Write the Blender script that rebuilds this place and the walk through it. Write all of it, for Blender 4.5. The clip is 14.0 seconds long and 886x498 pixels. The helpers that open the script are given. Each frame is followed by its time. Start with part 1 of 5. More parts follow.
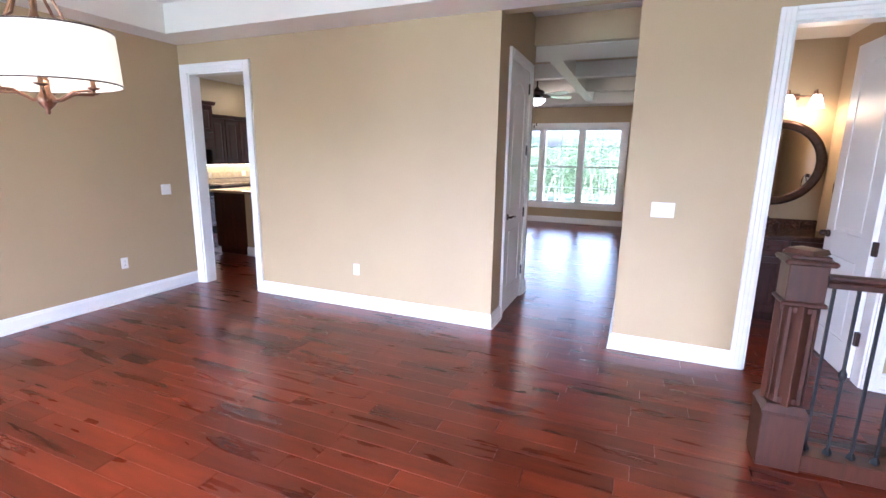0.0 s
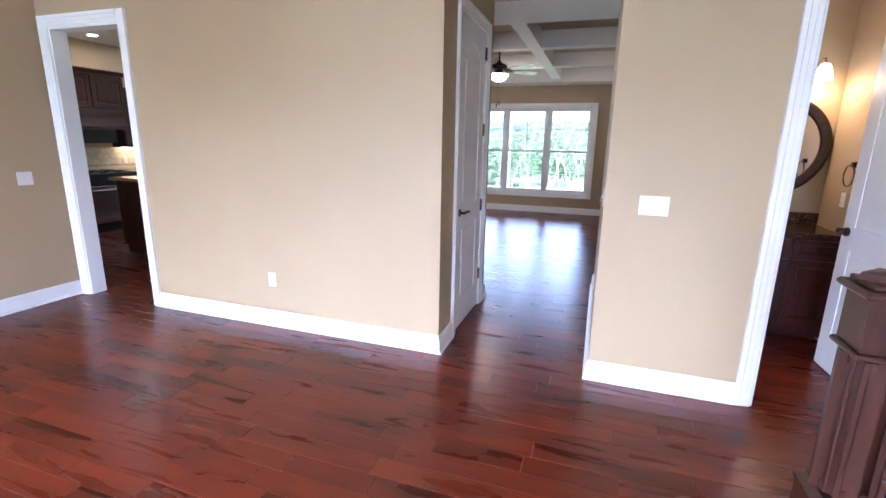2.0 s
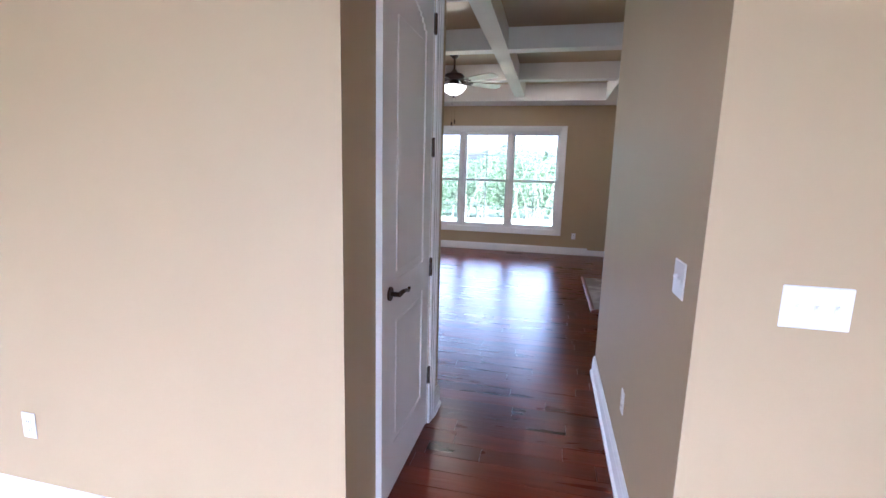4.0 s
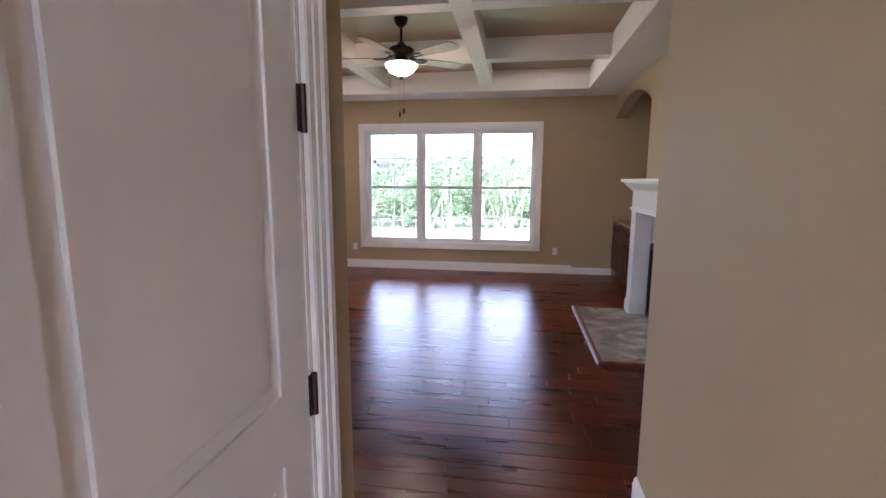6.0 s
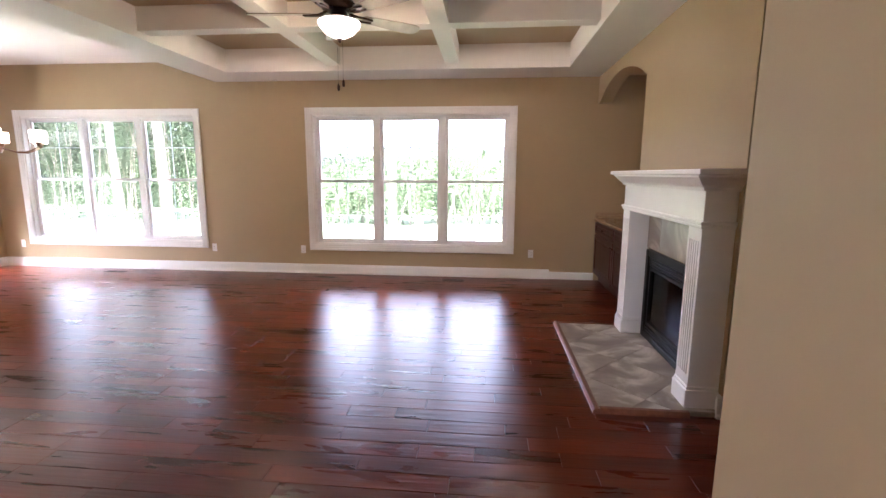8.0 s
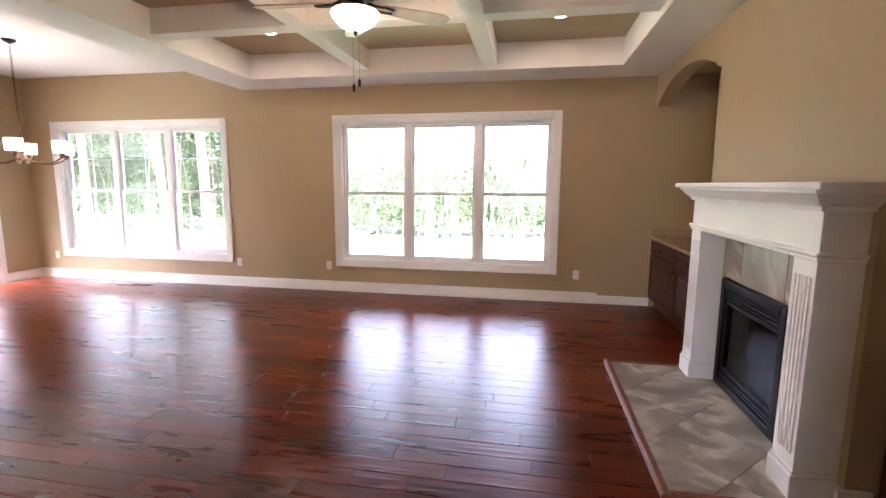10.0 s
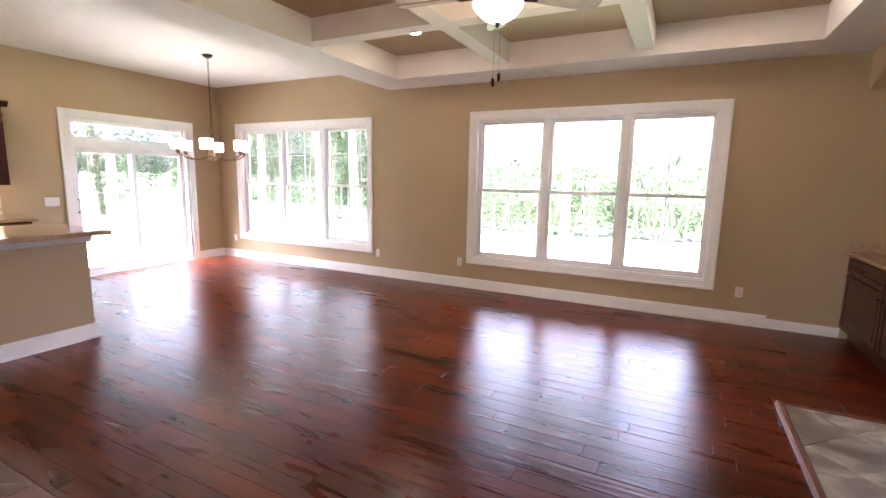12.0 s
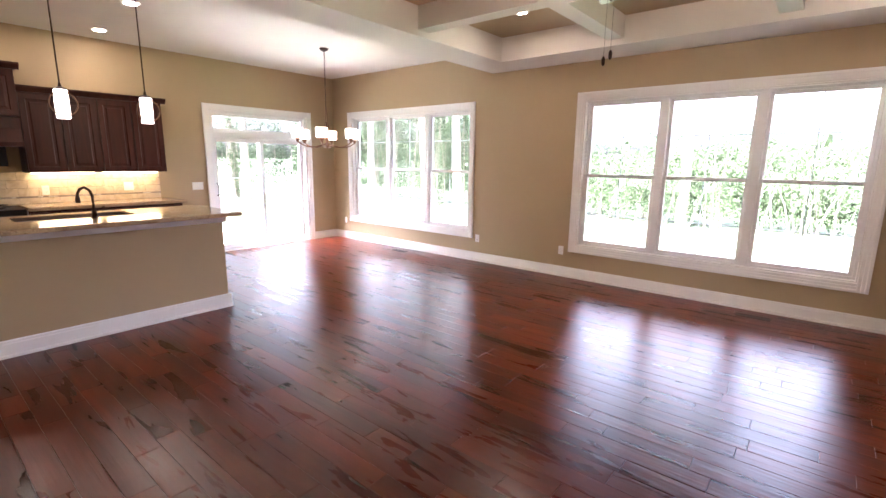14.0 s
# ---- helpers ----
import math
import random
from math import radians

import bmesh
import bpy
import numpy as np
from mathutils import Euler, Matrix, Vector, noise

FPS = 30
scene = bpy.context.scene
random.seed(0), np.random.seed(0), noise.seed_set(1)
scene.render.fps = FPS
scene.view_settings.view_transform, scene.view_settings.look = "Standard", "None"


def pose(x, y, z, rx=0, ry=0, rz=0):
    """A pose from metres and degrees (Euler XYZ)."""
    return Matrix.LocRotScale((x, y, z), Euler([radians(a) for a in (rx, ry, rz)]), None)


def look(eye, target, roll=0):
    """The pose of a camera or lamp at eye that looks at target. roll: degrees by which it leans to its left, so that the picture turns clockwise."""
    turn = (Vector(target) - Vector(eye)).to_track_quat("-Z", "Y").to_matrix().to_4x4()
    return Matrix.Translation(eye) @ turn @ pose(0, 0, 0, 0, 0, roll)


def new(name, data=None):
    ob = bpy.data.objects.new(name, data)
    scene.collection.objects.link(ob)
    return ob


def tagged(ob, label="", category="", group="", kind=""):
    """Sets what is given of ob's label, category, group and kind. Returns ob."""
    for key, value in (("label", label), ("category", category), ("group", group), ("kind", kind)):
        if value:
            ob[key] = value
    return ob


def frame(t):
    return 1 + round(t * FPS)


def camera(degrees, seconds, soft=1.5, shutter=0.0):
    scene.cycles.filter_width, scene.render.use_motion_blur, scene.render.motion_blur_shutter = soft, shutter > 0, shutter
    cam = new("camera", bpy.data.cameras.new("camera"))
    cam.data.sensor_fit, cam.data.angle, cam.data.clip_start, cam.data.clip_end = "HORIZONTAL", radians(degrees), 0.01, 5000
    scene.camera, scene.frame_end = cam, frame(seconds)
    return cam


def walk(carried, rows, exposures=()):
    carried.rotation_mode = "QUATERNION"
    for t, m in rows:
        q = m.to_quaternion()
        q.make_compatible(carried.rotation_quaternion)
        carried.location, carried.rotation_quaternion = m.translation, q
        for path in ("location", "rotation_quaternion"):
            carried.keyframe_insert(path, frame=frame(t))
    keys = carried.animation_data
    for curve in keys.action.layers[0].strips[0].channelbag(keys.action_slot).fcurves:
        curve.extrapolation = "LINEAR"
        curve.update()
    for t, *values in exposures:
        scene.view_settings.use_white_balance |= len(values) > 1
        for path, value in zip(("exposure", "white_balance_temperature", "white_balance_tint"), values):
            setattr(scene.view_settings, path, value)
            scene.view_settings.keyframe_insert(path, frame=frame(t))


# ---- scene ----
cam = camera(88.0, 14.0)
PATH = [
    (0, (0.597, 0.205, 1.569), (-0.155, 2.016, 1.171), 0.9),
    (0.5, (0.609, 0.328, 1.567), (-0.129, 2.139, 1.144), 0.5),
    (1, (0.612, 0.532, 1.552), (-0.103, 2.346, 1.107), 0.3),
    (1.5, (0.562, 0.808, 1.542), (-0.11, 2.635, 1.081), 0.6),
    (2, (0.477, 1.131, 1.54), (-0.139, 2.978, 1.081), 1.1),
    (2.5, (0.408, 1.514, 1.543), (-0.164, 3.38, 1.102), 1.2),
    (3, (0.304, 1.906, 1.541), (-0.219, 3.793, 1.136), 1.5),
    (5.5, (-0.054, 3.956, 1.484), (-0.397, 5.905, 1.194), 0.5),
    (6, (-0.066, 4.255, 1.487), (-0.372, 6.208, 1.187), 0.2),
    (6.5, (-0.081, 4.501, 1.482), (-0.332, 6.46, 1.171), 0.0),
    (7, (-0.08, 4.752, 1.464), (-0.262, 6.717, 1.139), 0.3),
    (9.5, (-0.021, 5.682, 1.474), (-0.259, 7.645, 1.175), 0.2),
    (10, (-0.038, 5.78, 1.482), (-0.399, 7.727, 1.202), 0.3),
    (10.5, (-0.068, 5.862, 1.484), (-0.557, 7.783, 1.218), 0.7),
    (11, (-0.085, 5.913, 1.491), (-0.71, 7.794, 1.223), 1.0),
    (11.5, (-0.097, 5.937, 1.514), (-0.859, 7.765, 1.229), 1.1),
    (12, (-0.087, 5.946, 1.509), (-0.983, 7.707, 1.203), 1.1),
    (12.5, (-0.086, 5.962, 1.514), (-1.106, 7.65, 1.18), 0.8),
    (13, (-0.085, 5.987, 1.528), (-1.213, 7.598, 1.164), 0.6),
    (13.5, (-0.076, 6.012, 1.516), (-1.288, 7.558, 1.142), 0.5),
    (14, (-0.091, 5.983, 1.528), (-1.343, 7.496, 1.148), 0.7),
]
EXPOSURES = [(0.0, 4.9, 4800, 19), (3.0, 4.93, 4650, 18), (5.5, 4.78, 5000, 25), (7.0, 5.05, 5400, 25), (9.5, 5.35, 5650, 25), (14.0, 5.33, 5650, 25)]
walk(cam, [(t, look(eye, target, roll)) for t, eye, target, roll in PATH], EXPOSURES)


FRONT = 2.9
UNDER = 1.0
FDARK, FLIGHT = (0.017, 0.0020, 0.0012), (0.165, 0.026, 0.0075)

# ---- world, sun, lamps in openings ----
world = bpy.data.worlds.new("sky")
scene.world = world
world.use_nodes = True
_n, _l = world.node_tree.nodes, world.node_tree.links
_sky = _n.new("ShaderNodeTexSky")
_sky.sky_type, _sky.sun_disc = "NISHITA", False
_sky.sun_elevation, _sky.sun_rotation = radians(55), radians(200)
_sky.air_density, _sky.dust_density, _sky.ozone_density = 0.7, 9.0, 0.2
_n["Background"].inputs["Strength"].default_value = 0.15
_haze = _n.new("ShaderNodeHueSaturation")
_haze.inputs["Saturation"].default_value, _haze.inputs["Value"].default_value = 0.4, 1.12
_l.new(_sky.outputs[0], _haze.inputs["Color"])
_l.new(_haze.outputs[0], _n["Background"].inputs["Color"])

sun = new("sun", bpy.data.lights.new("sun", "SUN"))
sun.data.energy, sun.data.angle, sun.data.color = 0.6, radians(10), (1, 0.95, 0.88)
sun.matrix_world = look((0, 0, 30), (-8, 19, 0))


def area_lamp(name, eye, target, w, h, watts, col=(1, 1, 1)):
    ob = new(name, bpy.data.lights.new(name, "AREA"))
    ob.data.shape, ob.data.size, ob.data.size_y = "RECTANGLE", w, h
    ob.data.energy, ob.data.color = watts, col
    ob.matrix_world = look(eye, target)
    return ob


def bulb(name, at, watts, col=(1, 0.72, 0.42), r=0.05):
    ob = new(name, bpy.data.lights.new(name, "POINT"))
    ob.data.energy, ob.data.color, ob.data.shadow_soft_size = watts, col, r
    ob.location = at
    return ob


# area lamps at the house's unseen front windows, behind the walk; foyer fill added
area_lamp("front_window_light", (-2.4, -1.86, 1.55), (-2.4, 4, 1.35), 2.6, 1.9, FRONT, (0.84, 0.93, 1.0))
area_lamp("foyer_door_light", (1.2, -1.86, 1.5), (1.2, 4, 1.4), 1.4, 2.2, FRONT * 0.28, (0.84, 0.93, 1.0))
bulb("dining_bulb", (-2.45, 1.80, 2.02), 0.20)
bulb("fan_bulb", (-1.2, 8.83, 2.50), 5.5)
bulb("powder_bulb", (2.10, 5.83, 2.06), 0.38, (1, 0.60, 0.27))
bulb("powder_bulb", (1.70, 5.83, 2.06), 0.38, (1, 0.60, 0.27))

# ---- materials ----


def material(name, base, rough=0.5, metal=0.0, vary=0.08, scale=6.0, bump=0.0, bump_scale=60.0, emit=None, strength=0.0, coat=0.0, spec=0.5):
    m = bpy.data.materials.new(name)
    m.use_nodes = True
    n, l = m.node_tree.nodes, m.node_tree.links
    b = n["Principled BSDF"]
    b.inputs["Roughness"].default_value, b.inputs["Metallic"].default_value = rough, metal
    b.inputs["Coat Weight"].default_value = coat
    b.inputs["Specular IOR Level"].default_value = spec
    geo = n.new("ShaderNodeNewGeometry")
    noi = n.new("ShaderNodeTexNoise")
    noi.inputs["Scale"].default_value, noi.inputs["Detail"].default_value = scale, 5
    l.new(geo.outputs["Position"], noi.inputs["Vector"])
    ramp = n.new("ShaderNodeValToRGB")
    ramp.color_ramp.elements[0].position, ramp.color_ramp.elements[1].position = 0.3, 0.7
    ramp.color_ramp.elements[0].color = (*[c * (1 - vary) for c in base], 1)
    ramp.color_ramp.elements[1].color = (*[min(1, c * (1 + vary)) for c in base], 1)
    l.new(noi.outputs["Fac"], ramp.inputs["Fac"])
    l.new(ramp.outputs["Color"], b.inputs["Base Color"])
    if bump:
        fine = n.new("ShaderNodeTexNoise")
        fine.inputs["Scale"].default_value, fine.inputs["Detail"].default_value = bump_scale, 3
        l.new(geo.outputs["Position"], fine.inputs["Vector"])
        bp = n.new("ShaderNodeBump")
        bp.inputs["Strength"].default_value, bp.inputs["Distance"].default_value = bump, 0.002
        l.new(fine.outputs["Fac"], bp.inputs["Height"])
        l.new(bp.outputs["Normal"], b.inputs["Normal"])
    if emit:
        b.inputs["Emission Color"].default_value = (*emit, 1)
        b.inputs["Emission Strength"].default_value = strength
    return m


def wood(name, dark, light, rough, along=0, per="object", ripple=0.25, stretch=14.0, coat=0.0, aniso=0.09, spec=0.5, spread=0.24, lacquer=0.0, lo=0.30, hi=1.0):
    """Grained wood; along: 0 x, 1 y, 2 z. per: object or island variation."""
    m = bpy.data.materials.new(name)
    m.use_nodes = True
    n, l = m.node_tree.nodes, m.node_tree.links
    b = n["Principled BSDF"]
    b.inputs["Roughness"].default_value, b.inputs["Coat Weight"].default_value = rough, coat
    b.inputs["Specular IOR Level"].default_value = spec
    geo = n.new("ShaderNodeNewGeometry")
    rnd = n.new("ShaderNodeObjectInfo").outputs["Random"] if per == "object" else geo.outputs["Random Per Island"]
    mul = n.new("ShaderNodeVectorMath")
    mul.operation = "MULTIPLY"
    sc = [stretch] * 3
    sc[along] = stretch * aniso
    mul.inputs[1].default_value = sc
    l.new(geo.outputs["Position"], mul.inputs[0])
    off = n.new("ShaderNodeCombineXYZ")
    k = n.new("ShaderNodeMath")
    k.operation, k.inputs[1].default_value = "MULTIPLY", 57.0
    l.new(rnd, k.inputs[0])
    for i in range(3):
        l.new(k.outputs[0], off.inputs[i])
    add = n.new("ShaderNodeVectorMath")
    l.new(mul.outputs[0], add.inputs[0])
    l.new(off.outputs[0], add.inputs[1])
    grain = n.new("ShaderNodeTexNoise")
    grain.inputs["Scale"].default_value, grain.inputs["Detail"].default_value = 1.6, 7
    grain.inputs["Distortion"].default_value = 0.6
    l.new(add.outputs[0], grain.inputs["Vector"])
    mix = n.new("ShaderNodeMath")
    mix.operation = "MULTIPLY_ADD"
    l.new(rnd, mix.inputs[0])
    mix.inputs[1].default_value = spread
    l.new(grain.outputs["Fac"], mix.inputs[2])
    ramp = n.new("ShaderNodeValToRGB")
    e = ramp.color_ramp.elements
    e[0].position, e[1].position = lo, hi
    e[0].color, e[1].color = (*dark, 1), (*light, 1)
    mid = e.new(lo + (hi - lo) * 0.457)
    mid.color = (*[(a * 0.58 + c * 0.42) for a, c in zip(dark, light)], 1)
    l.new(mix.outputs[0], ramp.inputs["Fac"])
    l.new(ramp.outputs["Color"], b.inputs["Base Color"])
    if ripple:
        r2 = n.new("ShaderNodeVectorMath")
        r2.operation = "MULTIPLY"
        s2 = [38.0] * 3
        s2[along] = 2.2
        r2.inputs[1].default_value = s2
        l.new(geo.outputs["Position"], r2.inputs[0])
        nn = n.new("ShaderNodeTexNoise")
        nn.inputs["Scale"].default_value, nn.inputs["Detail"].default_value = 1.0, 3
        l.new(r2.outputs[0], nn.inputs["Vector"])
        bp = n.new("ShaderNodeBump")
        bp.inputs["Strength"].default_value, bp.inputs["Distance"].default_value = ripple, 0.006
        l.new(nn.outputs["Fac"], bp.inputs["Height"])
        l.new(bp.outputs["Normal"], b.inputs["Normal"])
        rr = n.new("ShaderNodeMapRange")
        rr.inputs["To Min"].default_value, rr.inputs["To Max"].default_value = rough * 0.8, rough * 1.25
        l.new(grain.outputs["Fac"], rr.inputs["Value"])
        l.new(rr.outputs[0], b.inputs["Roughness"])
        if lacquer:
            body, film, fres, both = n.new("ShaderNodeBsdfDiffuse"), n.new("ShaderNodeBsdfGlossy"), n.new("ShaderNodeFresnel"), n.new("ShaderNodeMixShader")
            film.distribution = "BECKMANN"
            fres.inputs["IOR"].default_value = lacquer
            l.new(ramp.outputs["Color"], body.inputs["Color"])
            l.new(rr.outputs[0], film.inputs["Roughness"])
            for q in (body, film, fres):
                l.new(bp.outputs["Normal"], q.inputs["Normal"])
            l.new(fres.outputs[0], both.inputs[0])
            l.new(body.outputs[0], both.inputs[1])
            l.new(film.outputs[0], both.inputs[2])
            l.new(both.outputs[0], n["Material Output"].inputs["Surface"])
    return m


def stone(name, a, c, vein, rough, scale):
    m = bpy.data.materials.new(name)
    m.use_nodes = True
    n, l = m.node_tree.nodes, m.node_tree.links
    b = n["Principled BSDF"]
    b.inputs["Roughness"].default_value = rough
    geo = n.new("ShaderNodeNewGeometry")
    info = n.new("ShaderNodeObjectInfo")
    add = n.new("ShaderNodeVectorMath")
    add.operation = "MULTIPLY_ADD"
    comb = n.new("ShaderNodeCombineXYZ")
    l.new(info.outputs["Random"], comb.inputs[0])
    l.new(info.outputs["Random"], comb.inputs[1])
    l.new(comb.outputs[0], add.inputs[0])
    add.inputs[1].default_value = (9, 23, 0)
    l.new(geo.outputs["Position"], add.inputs[2])
    noi = n.new("ShaderNodeTexNoise")
    noi.inputs["Scale"].default_value, noi.inputs["Detail"].default_value, noi.inputs["Distortion"].default_value = scale, 9, 1.8
    l.new(add.outputs[0], noi.inputs["Vector"])
    ramp = n.new("ShaderNodeValToRGB")
    e = ramp.color_ramp.elements
    e[0].position, e[1].position = 0.32, 0.66
    e[0].color, e[1].color = (*a, 1), (*c, 1)
    v = e.new(0.5)
    v.color = (*vein, 1)
    l.new(noi.outputs["Fac"], ramp.inputs["Fac"])
    l.new(ramp.outputs["Color"], b.inputs["Base Color"])
    return m


M_WALL = material("tan_wall_paint", (0.425, 0.322, 0.182), 0.55, vary=0.03, scale=1.2, bump=0.12, bump_scale=180)
M_CEIL = material("ceiling_paint", (0.74, 0.71, 0.645), 0.75, vary=0.02, scale=2.0, bump=0.1, bump_scale=160)
M_TRIM = material("white_trim_paint", (0.82, 0.81, 0.79), 0.32, vary=0.02, scale=3.0, bump=0.03, bump_scale=40)
M_PLATE = material("white_plastic", (0.80, 0.79, 0.76), 0.3, vary=0.01)
M_SLOT = material("dark_slot", (0.05, 0.05, 0.05), 0.5)
M_VINYL = material("window_vinyl", (0.80, 0.80, 0.80), 0.35, vary=0.01)
M_GRILLE = material("window_grille", (0.55, 0.57, 0.58), 0.4)
M_BRONZE = material("oil_rubbed_bronze", (0.045, 0.026, 0.018), 0.38, 0.85, vary=0.25, scale=25)
M_ANTIQUE = material("antique_bronze", (0.22, 0.12, 0.07), 0.35, 0.8, vary=0.25, scale=25)
M_IRON = material("black_iron", (0.012, 0.012, 0.013), 0.45, 0.5, vary=0.2, scale=30)
M_BLACK = material("fireplace_black", (0.006, 0.006, 0.006), 0.45, vary=0.2, scale=20, spec=0.25)
M_SOOT = material("firebox_lining", (0.014, 0.013, 0.012), 0.9, vary=0.4, scale=9)
M_CAB = wood("cherry_cabinet", (0.018, 0.0040, 0.0026), (0.078, 0.0165, 0.009), 0.36, spec=0.35, along=2, ripple=0, stretch=10)
M_OAK = wood("stained_oak", (0.013, 0.0038, 0.002), (0.070, 0.020, 0.008), 0.38, along=2, ripple=0.08, stretch=20)
M_EDGE = wood("hearth_wood_edge", (0.10, 0.03, 0.015), (0.26, 0.10, 0.05), 0.3, along=1, ripple=0.05)
M_FLOOR = wood("floor_plank_wood", FDARK, FLIGHT, 0.28, along=0, per="object", ripple=0.30, stretch=6, aniso=0.16, spread=0.36, lacquer=1.50, lo=0.24, hi=0.98)
M_FLOOR_REST = wood("floor_board_wood", FDARK, FLIGHT, 0.28, along=0, per="island", ripple=0.30, stretch=6, aniso=0.16, spread=0.36, lacquer=1.50, lo=0.24, hi=0.98)
M_GAP = material("floor_gap", (0.012, 0.005, 0.004), 0.8)
M_TILE = stone("brown_veined_tile", (0.19, 0.155, 0.125), (0.60, 0.56, 0.49), (0.30, 0.26, 0.215), 0.32, 2.0)
M_GROUT = material("grout", (0.24, 0.20, 0.16), 0.85, vary=0.1, scale=30)
M_GRANITE = stone("tan_granite", (0.20, 0.11, 0.06), (0.58, 0.44, 0.28), (0.44, 0.32, 0.20), 0.10, 60.0)
M_DGRANITE = stone("dark_granite", (0.02, 0.012, 0.010), (0.14, 0.07, 0.045), (0.05, 0.03, 0.022), 0.12, 28.0)
M_SPLASH = stone("travertine_tile", (0.50, 0.40, 0.26), (0.66, 0.56, 0.40), (0.60, 0.50, 0.34), 0.4, 6.0)
M_STEEL = material("stainless_steel", (0.45, 0.45, 0.45), 0.25, 1.0)
M_MIRROR = material("mirror_glass", (0.9, 0.9, 0.9), 0.01, 1.0, vary=0.0)
M_SHADE = material("cream_shade", (0.85, 0.78, 0.62), 0.8, emit=(1, 0.80, 0.50), strength=0.03)
M_GLOW = material("frosted_glass_lit", (0.9, 0.86, 0.78), 0.4, emit=(1, 0.83, 0.58), strength=0.26)
M_CANLIGHT = material("recessed_lamp", (0.9, 0.9, 0.85), 0.4, emit=(1, 0.80, 0.55), strength=8.0)
M_UNDERCAB = material("under_cabinet_lamp", (0.9, 0.9, 0.8), 0.4, emit=(1, 0.72, 0.34), strength=UNDER)
# base paled to put the window's reflected sheen into the blade colour
M_FANBLADE = material("fan_blade", (0.30, 0.26, 0.21), 0.28, vary=0.15, scale=12)
M_GRASS = material("lawn_grass", (0.075, 0.105, 0.05), 0.9, vary=0.35, scale=0.8)
M_LEAF = material("leaves", (0.045, 0.070, 0.027), 0.8, vary=0.4, scale=1.3)
M_LEAF2 = material("dark_leaves", (0.036, 0.057, 0.023), 0.8, vary=0.4, scale=1.3)
M_BARK = material("bark", (0.22, 0.19, 0.15), 0.95, vary=0.35, scale=6, bump=0.6, bump_scale=14)
M_CONCRETE = material("patio_concrete", (0.42, 0.40, 0.37), 0.9, vary=0.08, scale=3)

M_GLASS = bpy.data.materials.new("window_glass")
M_GLASS.use_nodes = True
_n, _l = M_GLASS.node_tree.nodes, M_GLASS.node_tree.links
_tr, _gl, _mx, _fr = _n.new("ShaderNodeBsdfTransparent"), _n.new("ShaderNodeBsdfGlossy"), _n.new("ShaderNodeMixShader"), _n.new("ShaderNodeFresnel")
_gl.inputs["Roughness"].default_value = 0.02
_fr.inputs["IOR"].default_value = 1.2
_l.new(_fr.outputs[0], _mx.inputs[0])
_l.new(_tr.outputs[0], _mx.inputs[1])
_l.new(_gl.outputs[0], _mx.inputs[2])
_l.new(_mx.outputs[0], _n["Material Output"].inputs["Surface"])

# ---- building helpers ----


def box(bm, x0, y0, z0, x1, y1, z1, bev=0.0, seg=1):
    x0, x1, y0, y1, z0, z1 = min(x0, x1), max(x0, x1), min(y0, y1), max(y0, y1), min(z0, z1), max(z0, z1)
    m = Matrix.Translation(((x0 + x1) / 2, (y0 + y1) / 2, (z0 + z1) / 2)) @ Matrix.Diagonal((x1 - x0, y1 - y0, z1 - z0, 1))
    r = bmesh.ops.create_cube(bm, size=1, matrix=m)
    if bev:
        edges = list({e for v in r["verts"] for e in v.link_edges})
        bmesh.ops.bevel(bm, geom=edges, offset=bev, segments=seg, affect="EDGES", profile=0.5)
    return bm


def boxes(*rows, bev=0.0):
    bm = bmesh.new()
    for r in rows:
        box(bm, *r, bev=bev)
    return bm


def link(name, bm, mat, parent=None, label="", smooth=False):
    me = bpy.data.meshes.new(name)
    bmesh.ops.recalc_face_normals(bm, faces=bm.faces)
    bm.to_mesh(me)
    bm.free()
    me.materials.append(mat)
    if smooth:
        for p in me.polygons:
            p.use_smooth = True
    ob = new(name, me)
    if parent:
        ob.parent = parent
    if label:
        ob["label"] = label
    return ob


def part(name, bm, mat, parent, label="", smooth=False):
    return link(name, bm, mat, parent, label, smooth)


def thing(name, label, category, at=(0, 0, 0), group="", kind=""):
    ob = new(name)
    ob.empty_display_size = 0.1
    ob.location = at
    return tagged(ob, label, category, group, kind)


def struct(name, bm, mat, label, category):
    return tagged(link(name, bm, mat), label, category, kind="structure")


def lathe(bm, prof, seg=24, at=(0, 0, 0), sx=1.0, sy=1.0, cap=True):
    """Turns (radius, height) pairs about the upright axis."""
    rings = []
    for r, z in prof:
        rings.append([bm.verts.new((at[0] + sx * r * math.cos(2 * math.pi * i / seg), at[1] + sy * r * math.sin(2 * math.pi * i / seg), at[2] + z)) for i in range(seg)])
    for a, b in zip(rings, rings[1:]):
        for i in range(seg):
            j = (i + 1) % seg
            bm.faces.new((a[i], a[j], b[j], b[i]))
    if cap:
        bm.faces.new(list(reversed(rings[0])))
        bm.faces.new(rings[-1])
    return bm


